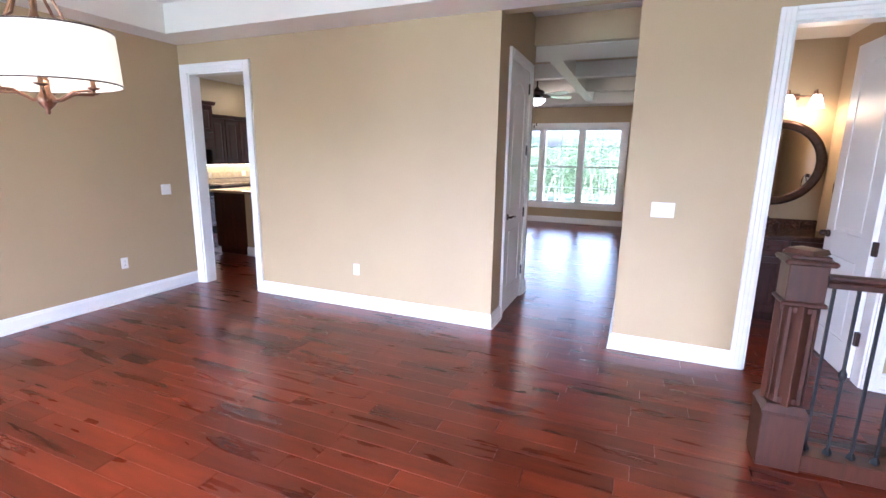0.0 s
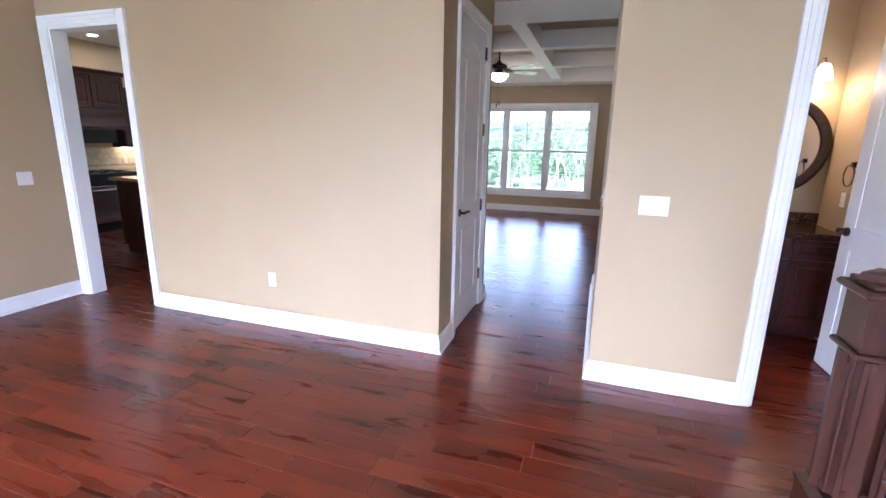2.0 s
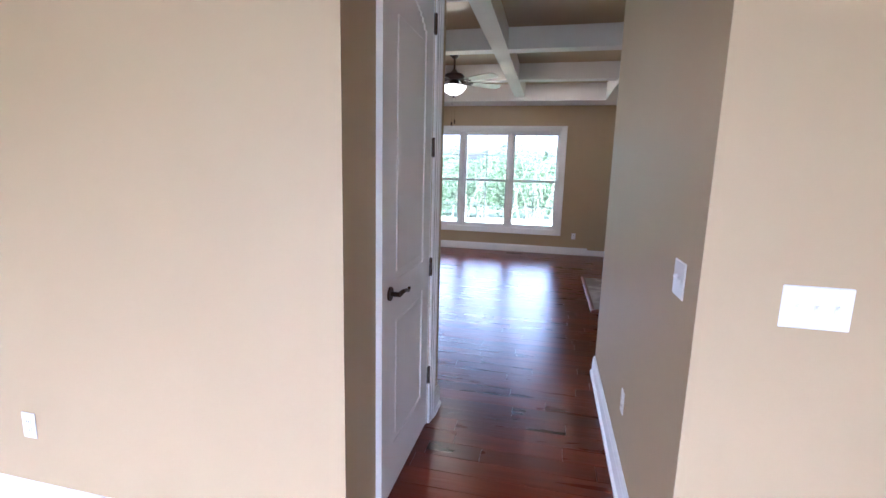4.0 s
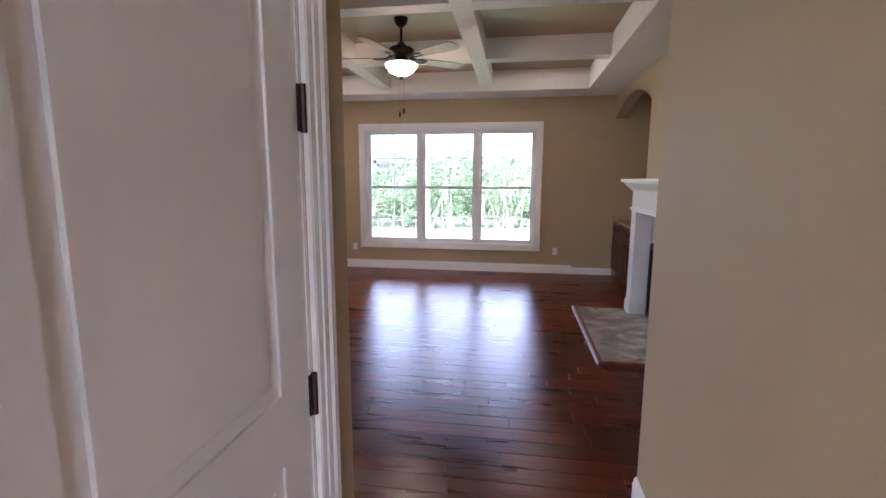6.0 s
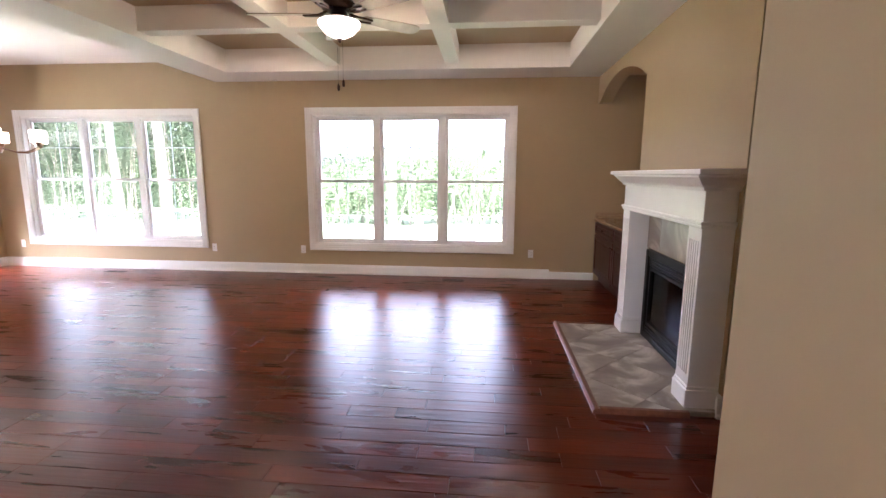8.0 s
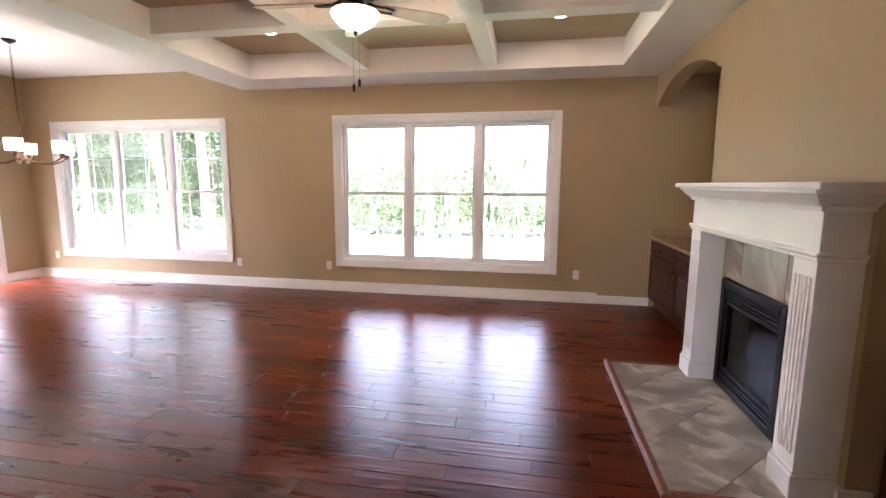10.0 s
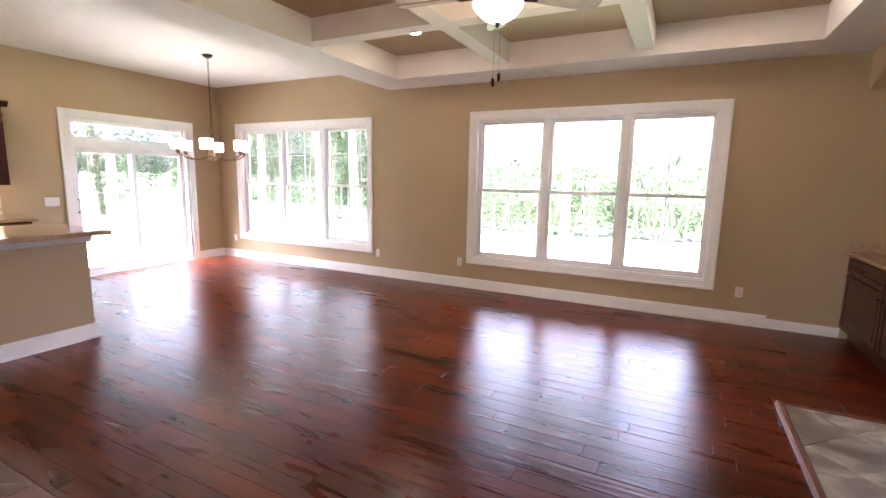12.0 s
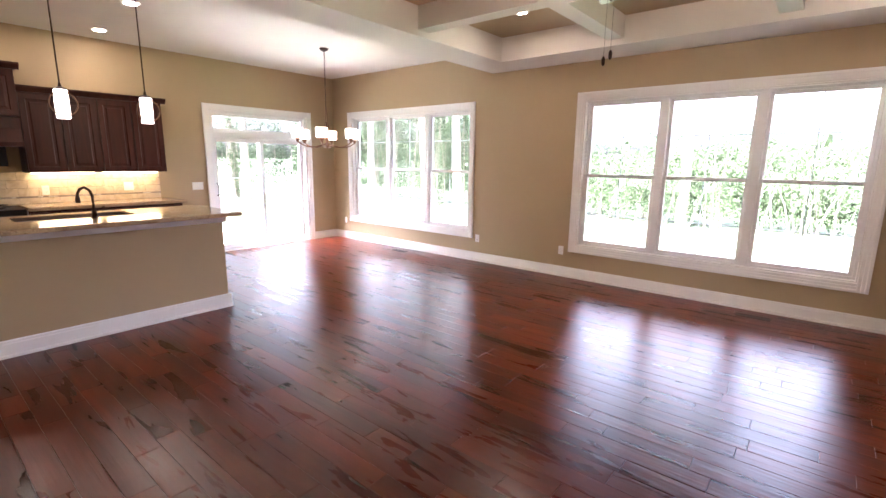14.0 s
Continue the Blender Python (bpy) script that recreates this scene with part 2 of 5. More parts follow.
def tube(bm, pts, r, seg=8):
    pts = [Vector(p) for p in pts]
    rings = []
    for i, p in enumerate(pts):
        d = (pts[min(i + 1, len(pts) - 1)] - pts[max(i - 1, 0)]).normalized()
        a = d.cross(Vector((0, 0, 1)))
        a = a.normalized() if a.length > 1e-3 else Vector((1, 0, 0))
        b = d.cross(a)
        rr = r[i] if isinstance(r, (list, tuple)) else r
        rings.append([bm.verts.new(p + rr * (a * math.cos(2 * math.pi * k / seg) + b * math.sin(2 * math.pi * k / seg))) for k in range(seg)])
    for a, b in zip(rings, rings[1:]):
        for k in range(seg):
            j = (k + 1) % seg
            bm.faces.new((a[k], a[j], b[j], b[k]))
    bm.faces.new(list(reversed(rings[0])))
    bm.faces.new(rings[-1])
    return bm


def sweep(bm, prof, p0, p1, out, up=(0, 0, 1)):
    """A moulding: profile (out, up) carried from p0 to p1."""
    p0, p1, out, up = Vector(p0), Vector(p1), Vector(out), Vector(up)
    a = [bm.verts.new(p0 + out * u + up * v) for u, v in prof]
    b = [bm.verts.new(p1 + out * u + up * v) for u, v in prof]
    k = len(prof)
    for i in range(k):
        j = (i + 1) % k
        bm.faces.new((a[i], a[j], b[j], b[i]))
    bm.faces.new(list(reversed(a)))
    bm.faces.new(b)
    return bm


BASE = [(0, 0), (0.030, 0), (0.030, 0.018), (0.018, 0.026), (0.018, 0.106), (0.013, 0.114), (0.013, 0.127), (0.006, 0.136), (0, 0.136)]
CASE = [(0, 0), (0.012, 0), (0.016, 0.006), (0.016, 0.030), (0.020, 0.034), (0.020, 0.058), (0.026, 0.066), (0.026, 0.090), (0, 0.090)]


def baseboard(label, *runs):
    bm = bmesh.new()
    for p0, p1, out in runs:
        sweep(bm, BASE, (*p0, 0.001), (*p1, 0.001), (*out, 0))
    return struct("baseboard", bm, M_TRIM, label, "baseboard")


def casing(M, u0, z0, u1, z1, sill=False):
    """Moulded casing round an opening u0..u1, z0..z1; M maps (along, out of wall, up)."""
    bm = bmesh.new()
    w = 0.09
    rows = [((u0, z0), (u0, z1 + w), -1, 0), ((u1, z0), (u1, z1 + w), 1, 0), ((u0, z1), (u1, z1), 0, 1)]
    if sill:
        rows = [((u0, z0 - w), (u0, z1 + w), -1, 0), ((u1, z0 - w), (u1, z1 + w), 1, 0), ((u0, z1), (u1, z1), 0, 1), ((u0, z0), (u1, z0), 0, -1)]
    for (a, b), (c, d), su, sz in rows:
        pa, pb = Vector(M(a, 0, b)), Vector(M(c, 0, d))
        o = Vector(M(0, 1, 0)) - Vector(M(0, 0, 0))
        s = Vector(M(su, 0, sz)) - Vector(M(0, 0, 0))
        k = 1.0 if su else 0.995
        sweep(bm, [(p * k, q) for p, q in CASE], pa, pb, o, s)
    return bm


def mbox(bm, M, u0, d0, z0, u1, d1, z1, bev=0.0):
    a, b = M(u0, d0, z0), M(u1, d1, z1)
    return box(bm, *a, *b, bev=bev)


def rect_frame(M, u0, z0, u1, z1, w, d0, d1, bev=0.003):
    bm = bmesh.new()
    mbox(bm, M, u0, d0, z0, u0 + w, d1, z1, bev)
    mbox(bm, M, u1 - w, d0, z0, u1, d1, z1, bev)
    mbox(bm, M, u0 + w, d0, z0, u1 - w, d1, z0 + w, bev)
    mbox(bm, M, u0 + w, d0, z1 - w, u1 - w, d1, z1, bev)
    return bm


# ---- the plan ----
YD, YF, XK, XD, XB = 4.115, 11.69, -7.62, -4.30, 1.39
HL, HR, HLE, HRE = -0.54, 0.52, 5.50, 6.30
SOF, TOP, BEAM = 2.74, 3.02, 2.80
T = 0.13


def M_far(u, d, z):
    return (u, YF - d, z)


def M_side(u, d, z):
    return (XK + d, u, z)


def M_din(u, d, z):
    return (u, YD - d, z)


def M_hall(u, d, z):
    return (HL + d, u, z)


def wall_run(axis, f0, f1, u0, u1, z1, holes=()):
    """A wall between faces f0 and f1 from u0 to u1, with holes (u0, z0, u1, z1)."""
    bm = bmesh.new()

    def b(a, c, z0, zz):
        if c - a > 1e-4 and zz - z0 > 1e-4:
            box(bm, *((a, f0, z0, c, f1, zz) if axis == "x" else (f0, a, z0, f1, c, zz)))
    at = u0
    for h0, hz0, h1, hz1 in sorted(holes):
        b(at, h0, 0, z1)
        b(h0, h1, 0, hz0)
        b(h0, h1, hz1, z1)
        at = h1
    b(at, u1, 0, z1)
    return bm


# window and door openings
W1 = (-2.545, 0.44, 0.245, 2.285)
W2 = (-7.07, 0.44, -4.31, 2.285)
SL = (9.325, 0.0, 11.08, 2.26)
KD = (-4.175, 0.0, -3.335, 2.435)
PD = (1.47, 0.0, 2.19, 2.475)
CD = (4.495, 0.0, 5.25, 2.435)

WL = "tan painted drywall wall with white baseboard"
struct("wall_far", wall_run("x", YF, YF + 0.16, XK - 0.16, 2.3, 3.3, [W1, W2]), M_WALL, WL, "wall")
struct("wall_breakfast", wall_run("y", XK - 0.16, XK, 4.0, YF, 3.3, [SL]), M_WALL, WL, "wall")
struct("wall_dining", wall_run("x", YD, YD + T, XK, 4.5, 3.3, [KD, (HL, 0, HR, SOF), PD]), M_WALL, WL, "wall")
struct("wall_dining_side", wall_run("y", XD - T, XD, -1.9, YD, 3.3), M_WALL, WL, "wall")
# unseen walls closing the rooms behind the walk, with openings added for daylight
struct("wall_front", wall_run("x", -2.03, -1.9, XD - T, 4.63, 3.3, [(-3.7, 0.6, -1.1, 2.5), (0.5, 0, 1.9, 2.6)]), M_WALL, WL, "wall")
struct("wall_foyer", wall_run("y", 4.5, 4.63, -1.9, YD + T, 3.3), M_WALL, WL, "wall")
struct("wall_hall_left", wall_run("y", HL - T, HL, YD + T, HLE, 3.3, [(CD[0], 0, CD[2], CD[3])]), M_WALL, WL, "wall")
struct("wall_hall_right", wall_run("y", HR, HR + T, YD + T, HRE, 3.3), M_WALL, WL, "wall")
struct("wall_pantry", boxes((-3.15, HLE - T, 0, HL - T, HLE, 3.3), (-3.15, YD + T, 0, -3.02, HLE - T, 3.3)), M_WALL, WL, "wall")
struct("wall_powder_back", boxes((HR + T, 6.0, 0, 2.47, HRE, 3.3)), M_WALL, WL, "wall")
struct("wall_powder_side", boxes((2.34, YD + T, 0, 2.47, 6.0, 3.3)), M_WALL, WL, "wall")
struct("wall_niche_back", boxes((2.05, HRE, 0, 2.18, YF, 3.3)), M_WALL, WL, "wall")
struct("hall_header", boxes((HL, 5.40, SOF + 0.004, HR, HLE, 3.3)), M_WALL, "tan drywall header above the hall", "wall")


def arch(bm, y0, y1, ya, yb, spring, rise, x0, x1, ztop):
    """Wall panel y0..y1 above an arched opening ya..yb."""
    k = 20
    pts = [(y0, ztop), (y0, spring), (ya, spring)]
    for i in range(1, k):
        s = i / k
        y = ya + (yb - ya) * s
        pts.append((y, spring + rise * math.sin(math.pi * s) ** 0.75))
    pts += [(yb, spring), (y1, spring), (y1, ztop)]
    a = [bm.verts.new((x0, y, z)) for y, z in pts]
    b = [bm.verts.new((x1, y, z)) for y, z in pts]
    n = len(pts)
    for i in range(n):
        j = (i + 1) % n
        bm.faces.new((a[i], a[j], b[j], b[i]))
    fa, fb = bm.faces.new(a), bm.faces.new(list(reversed(b)))
    bmesh.ops.triangulate(bm, faces=[fa, fb])
    return bm


FB = (8.50, 9.375, 0.825)
NB = 7.965
breast = boxes((XB, NB, 0, 2.05, FB[0], 3.3), (XB, FB[1], 0, 2.05, 9.80, 3.3), (XB, FB[0], FB[2], 2.05, FB[1], 3.3), (1.85, FB[0], 0, 2.05, FB[1], FB[2]))
struct("chimney_breast", breast, M_WALL, "tan drywall chimney breast above the fireplace", "wall")
struct("arch_header", arch(bmesh.new(), 9.80, YF, 9.84, 11.60, 2.395, 0.215, XB, XB + 0.16, 3.3), M_WALL, "tan arched drywall header over a cabinet niche", "wall")
struct("arch_header", arch(bmesh.new(), HRE, NB, 6.36, NB - 0.04, 2.395, 0.20, XB, XB + 0.16, 3.3), M_WALL, "tan arched drywall header over a cabinet niche", "wall")

# ceilings
DT = (-3.95, -1.2, 0.2, 3.72)
struct("ceiling_dining", boxes((XD, DT[3], SOF, 4.5, YD, 3.3), (XD, -1.9, SOF, 4.5, DT[1], 3.3), (XD, DT[1], SOF, DT[0], DT[3], 3.3), (DT[2], DT[1], SOF, 4.5, DT[3], 3.3), (DT[0], DT[1], TOP, DT[2], DT[3], 3.3)), M_CEIL, "white painted tray ceiling over the dining area", "ceiling")
struct("ceiling_hall", boxes((HL, YD + T, TOP, HR, 5.40, 3.3)), M_CEIL, "white painted hall ceiling", "ceiling")
struct("ceiling_powder", boxes((HR + T, YD + T, SOF, 2.34, 6.0, 3.3)), M_CEIL, "white painted powder room ceiling", "ceiling")
TX0, TX1, TY0, TY1, OX = -3.42, 0.90, 6.30, 11.10, -3.935
struct("ceiling_kitchen", boxes((XK, YD + T, TOP, OX, YF, 3.3), (OX, YD + T, TOP, -3.15, HLE, 3.3)), M_CEIL, "white painted kitchen and breakfast ceiling", "ceiling")
coffer = boxes((OX, HLE, SOF, TX0, YF, 3.3), (TX0, TY1, SOF, XB, YF, 3.3), (TX1, TY0, SOF, XB, TY1, 3.3), (TX0, HLE, SOF, HR, TY0, 3.3), (HR, HRE, SOF, XB, TY0 + 0.001, 3.3))
for cx in (-2.005, -0.515):
    box(coffer, cx - 0.085, TY0, BEAM, cx + 0.085, TY1, 3.1)
for cy in (8.0, 9.66):
    for a, c in ((TX0, -2.09), (-1.92, -0.60), (-0.43, TX1)):
        box(coffer, a, cy - 0.085, BEAM, c, cy + 0.085, 3.1)
struct("ceiling_coffered", coffer, M_CEIL, "white coffered ceiling with crossing beams", "ceiling")
struct("ceiling_recess", boxes((TX0, TY0, TOP, TX1, TY1, 3.3)), M_WALL, "tan painted panels inside the coffers", "ceiling")
struct("ceiling_niche", boxes((XB + 0.16, 9.80, 2.75, 2.05, YF, 3.3), (XB + 0.16, HRE, 2.75, 2.05, NB, 3.3)), M_WALL, "tan painted top of the cabinet niches", "ceiling")
# unseen slab added over the ceilings to close the house from above
struct("roof", boxes((-8.3, -2.3, 3.31, 4.9, 12.3, 3.42)), M_CEIL, "plain roof deck above the rooms", "roof")

# base boards
baseboard("white moulded wooden baseboard along tan wall",
          ((XK, YF), (0.84, YF), (0, -1)), ((XK, 11.17), (XK, YF), (1, 0)), ((XK, 8.75), (XK, 9.235), (1, 0)),
          ((XD, YD), (XD, -1.9), (1, 0)), ((KD[2] + 0.09, YD), (HL, YD), (0, -1)), ((HR, YD), (PD[0] - 0.09, YD), (0, -1)), ((PD[2] + 0.09, YD), (4.5, YD), (0, -1)),
          ((HL, YD - 0.03), (HL, CD[0] - 0.09), (1, 0)), ((HL, CD[2] + 0.09), (HL, HLE), (1, 0)), ((HR, YD - 0.03), (HR, HRE), (-1, 0)),
          ((XB, 9.60), (XB, 9.80), (-1, 0)), ((XB, NB), (XB, 7.995), (-1, 0)), ((XB - 0.03, NB), (1.50, NB), (0, -1)), ((HL - T, HLE), (HL, HLE), (0, 1)))

low = sweep(bmesh.new(), [(0, 0), (0.018, 0), (0.018, 0.092), (0.012, 0.102), (0, 0.102)], (0.84, YF, 0.001), (XB + 0.06, YF, 0.001), (0, -1, 0))
struct("baseboard", low, M_TRIM, "lower white baseboard running into the cabinet niche", "baseboard")

# ---- windows and doors ----


def triple_window(name, M, hole, label):
    u0, z0, u1, z1 = hole
    w = thing(name, label, "window", kind="structure")
    part("casing", casing(M, u0, z0, u1, z1, True), M_TRIM, w)
    part("jamb", rect_frame(M, u0, z0, u1, z1, 0.014, -0.155, -0.002, 0.0015), M_TRIM, w)
    part("frame", rect_frame(M, u0 + 0.0145, z0 + 0.0145, u1 - 0.0145, z1 - 0.0145, 0.026, -0.15, -0.062), M_VINYL, w)
    third = (u1 - u0) / 3
    for k in (1, 2):
        bm = bmesh.new()
        mbox(bm, M, u0 + third * k - 0.042, -0.14, z0 + 0.04, u0 + third * k + 0.042, -0.05, z1 - 0.04, 0.004)
        part("mullion", bm, M_VINYL, w)
    zm = 1.355
    for k in range(3):
        a = u0 + third * k + (0.04 if k == 0 else 0.042)
        c = u0 + third * (k + 1) - (0.04 if k == 2 else 0.042)
        for lo, hi, d in ((z0 + 0.04, zm + 0.02, -0.068), (zm - 0.02, z1 - 0.04, -0.106)):
            s = part("sash", rect_frame(M, a, lo, c, hi, 0.034, d - 0.036, d), M_VINYL, w)
            bm = bmesh.new()
            mbox(bm, M, a + 0.03, d - 0.02, lo + 0.03, c - 0.03, d - 0.016, hi - 0.03)
            p = part("pane", bm, M_GLASS, s)
            p.visible_shadow = False
            bm = bmesh.new()
            mid, hz = (a + c) / 2, lo + 0.03 + (hi - lo - 0.06) * (0.42 if lo < 1 else 0.55)
            mbox(bm, M, mid - 0.005, d - 0.029, lo + 0.03, mid + 0.005, d - 0.023, hi - 0.03)
            mbox(bm, M, a + 0.03, d - 0.0305, hz - 0.005, c - 0.03, d - 0.0235, hz + 0.005)
            part("grille", bm, M_GRILLE, s)
    return w


triple_window("window_1", M_far, W1, "triple white double-hung window with moulded casing")
triple_window("window_2", M_far, W2, "triple white double-hung window in breakfast area")


def sliding_door():
    u0, z0, u1, z1 = SL
    d = thing("door_1", "white sliding glass patio door with transom above", "sliding door", kind="structure")
    part("casing", casing(M_side, u0, 0, u1, z1), M_TRIM, d)
    part("frame", rect_frame(M_side, u0, 0.0, u1, z1, 0.045, -0.15, -0.004), M_VINYL, d)
    bm = bmesh.new()
    mbox(bm, M_side, u0 + 0.045, -0.14, 1.84, u1 - 0.045, -0.01, 1.95, 0.004)
    part("transom_bar", bm, M_VINYL, d)
    t = part("transom", rect_frame(M_side, u0 + 0.045, 1.95, u1 - 0.045, z1 - 0.045, 0.035, -0.10, -0.05), M_VINYL, d)
    bm = bmesh.new()
    mbox(bm, M_side, u0 + 0.08, -0.078, 1.98, u1 - 0.08, -0.074, z1 - 0.08)
    part("pane", bm, M_GLASS, t).visible_shadow = False
    mid = (u0 + u1) / 2
    for a, c, dd in ((u0 + 0.045, mid + 0.035, -0.05), (mid - 0.035, u1 - 0.045, -0.095)):
        s = part("door_panel", rect_frame(M_side, a, 0.045, c, 1.84, 0.065, dd - 0.04, dd), M_VINYL, d)
        bm = bmesh.new()
        mbox(bm, M_side, a + 0.06, dd - 0.022, 0.105, c - 0.06, dd - 0.018, 1.78)
        part("pane", bm, M_GLASS, s).visible_shadow = False
        bm = bmesh.new()
        for q in (0.35, 0.65):
            zz = 0.11 + 1.67 * q
            mbox(bm, M_side, a + 0.06, dd - 0.031, zz - 0.005, c - 0.06, dd - 0.025, zz + 0.005)
        part("grille", bm, M_GRILLE, s)
    bm = bmesh.new()
    tube(bm, [M_side(u0 + 0.075, -0.05, 0.92), M_side(u0 + 0.075, 0.0, 0.94), M_side(u0 + 0.075, 0.0, 1.10), M_side(u0 + 0.075, -0.05, 1.12)], 0.009)
    part("door_handle", bm, M_BRONZE, d, "dark bronze pull handle")


sliding_door()


def panel_leaf(width, height):
    """A moulded two-panel door leaf: arched upper panel, square lower one. Lies in x, z; faces -y and +y."""
    t, rail = 0.035, 0.13
    bm = boxes((0, 0.006, 0, width, t - 0.006, height))
    lower, lock = (0.23, 0.86), 1.02
    for y0, y1 in ((0, 0.006), (t - 0.006, t)):
        for r in ((0, 0, rail, height), (width - rail, 0, width, height), (rail, 0, width - rail, lower[0]), (rail, lower[1], width - rail, lock)):
            box(bm, r[0], y0, r[1], r[2], y1, r[3])
        k, z0, rise = 14, height - 0.24, 0.10
        prev = None
        for i in range(k):
            xa, xb = rail + (width - 2 * rail) * i / k, rail + (width - 2 * rail) * (i + 1) / k
            zz = z0 + rise * math.sin(math.pi * (i + 0.5) / k) ** 0.8
            box(bm, xa, y0, zz, xb, y1, height)
    for y0, y1 in ((0.001, 0.007), (t - 0.007, t - 0.001)):
        a, c = rail + 0.035, width - rail - 0.035
        box(bm, a, y0, lower[0] + 0.035, c, y1, lower[1] - 0.035, 0.004)
        box(bm, a, y0, lock + 0.035, c, y1, height - 0.275, 0.004)
    return bm


def lever(M, u, z):
    bm = bmesh.new()
    p = [M(u, 0.0, z), M(u, 0.008, z)]
    tube(bm, p, 0.031, 16)
    tube(bm, [M(u, 0.008, z), M(u, 0.05, z)], 0.011, 10)
    tube(bm, [M(u, 0.045, z), M(u + 0.03, 0.052, z + 0.008), M(u + 0.07, 0.052, z + 0.004), M(u + 0.11, 0.05, z - 0.008), M(u + 0.125, 0.05, z + 0.002)], [0.011, 0.010, 0.008, 0.008, 0.007], 8)
    return bm


def closet_door():
    d = thing("door_2", "closed white two-panel closet door in the hall", "door", kind="structure")
    part("casing", casing(M_hall, CD[0], 0, CD[2], CD[3]), M_TRIM, d)
    part("jamb", boxes((HL - T, CD[0], 0, HL - 0.003, CD[0] + 0.012, CD[3]), (HL - T, CD[2] - 0.012, 0, HL - 0.003, CD[2], CD[3]), (HL - T, CD[0] + 0.012, CD[3] - 0.012, HL - 0.003, CD[2] - 0.012, CD[3])), M_TRIM, d)
    leaf = part("door_leaf", panel_leaf(CD[2] - CD[0] - 0.03, CD[3] - 0.024), M_TRIM, d)
    leaf.matrix_world = pose(HL - 0.004, CD[0] + 0.015, 0.01, 0, 0, 90)
    part("door_handle", lever(M_hall, CD[0] + 0.07, 0.99), M_BRONZE, d, "dark bronze lever handle")
    for z in (0.32, 0.975, 1.64, 2.27):
        bm = boxes((HL + 0.001, CD[2] - 0.030, z - 0.05, HL + 0.005, CD[2] + 0.012, z + 0.05))
        tube(bm, [(HL + 0.008, CD[2] - 0.012, z - 0.052), (HL + 0.008, CD[2] - 0.012, z + 0.052)], 0.0075)
        part("hinge", bm, M_BRONZE, d, "dark bronze hinge")


closet_door()


def powder_door():
    d = thing("door_3", "open white two-panel door into the powder room", "door", kind="structure")
    part("casing", casing(M_din, PD[0], 0, PD[2], PD[3]), M_TRIM, d)
    part("jamb", boxes((PD[0], YD + 0.003, 0, PD[0] + 0.015, YD + T, PD[3]), (PD[2] - 0.015, YD + 0.003, 0, PD[2], YD + T, PD[3]), (PD[0] + 0.015, YD + 0.003, PD[3] - 0.015, PD[2] - 0.015, YD + T, PD[3])), M_TRIM, d)
    m = pose(PD[2] - 0.012, YD + T + 0.012, 0.01, 0, 0, 93)
    leaf = part("door_leaf", panel_leaf(0.72, PD[3] - 0.03), M_TRIM, d)
    leaf.matrix_world = m
    bm = bmesh.new()
    tube(bm, [m @ Vector((0.655, 0.035, 0.98)), m @ Vector((0.655, 0.05, 0.98))], 0.03, 14)
    lathe(bm, [(0.012, 0), (0.028, 0.012), (0.03, 0.03), (0.02, 0.045)], 14, m @ Vector((0.655, 0.075, 0.96)))
    tube(bm, [m @ Vector((0.655, 0.035, 0.98)), m @ Vector((0.655, 0.085, 0.98))], 0.010, 8)
    part("door_knob", bm, M_BRONZE, d, "dark bronze round knob")
    for z in (0.32, 0.98, 1.64, 2.27):
        bm = boxes((PD[2] - 0.04, YD + T - 0.03, z - 0.05, PD[2] - 0.0155, YD + T + 0.008, z + 0.05))
        part("hinge", bm, M_BRONZE, d, "dark bronze hinge")


powder_door()

o = thing("door_4", "white cased opening from dining room to kitchen", "doorway", kind="structure")
part("casing", casing(M_din, KD[0], 0, KD[2], KD[3]), M_TRIM, o)
part("jamb", boxes((KD[0] - 0.002, YD + 0.002, 0, KD[0] + 0.018, YD + T + 0.01, KD[3]), (KD[2] - 0.018, YD + 0.002, 0, KD[2] + 0.002, YD + T + 0.01, KD[3]), (KD[0] + 0.018, YD + 0.002, KD[3] - 0.018, KD[2] - 0.018, YD + T + 0.01, KD[3] + 0.002)), M_TRIM, o)

# ---- outlets and switches ----


def M_breast(u, d, z):
    return (u, NB - d, z)


def M_hallr(u, d, z):
    return (HR - d, u, z)


def M_dleft(u, d, z):
    return (XD + d, u, z)


def M_pow(u, d, z):
    return (2.34 - d, u, z)


def outlet(M, u, z):
    a = thing("wall_outlet", "white duplex wall outlet on tan wall", "outlet", M(u, 0, z - 0.057), "wall outlets")
    bm = bmesh.new()
    mbox(bm, M, u - 0.036, 0.0005, z - 0.058, u + 0.036, 0.006, z + 0.058, 0.003)
    p = link("cover_plate", bm, M_PLATE)
    bm = bmesh.new()
    for dz in (-0.02, 0.02):
        mbox(bm, M, u - 0.016, 0.006, z + dz - 0.014, u + 0.016, 0.0085, z + dz + 0.014, 0.003)
    q = link("socket", bm, M_PLATE)
    kids = [p, q]
    for dz in (-0.02, 0.02):
        for du in (-0.006, 0.006):
            bm = bmesh.new()
            mbox(bm, M, u + du - 0.0012, 0.0082, z + dz - 0.005, u + du + 0.0012, 0.009, z + dz + 0.005)
            kids.append(link("slot", bm, M_SLOT))
    for x in kids:
        x.parent = a
        x.matrix_parent_inverse = Matrix.Translation(-a.location)


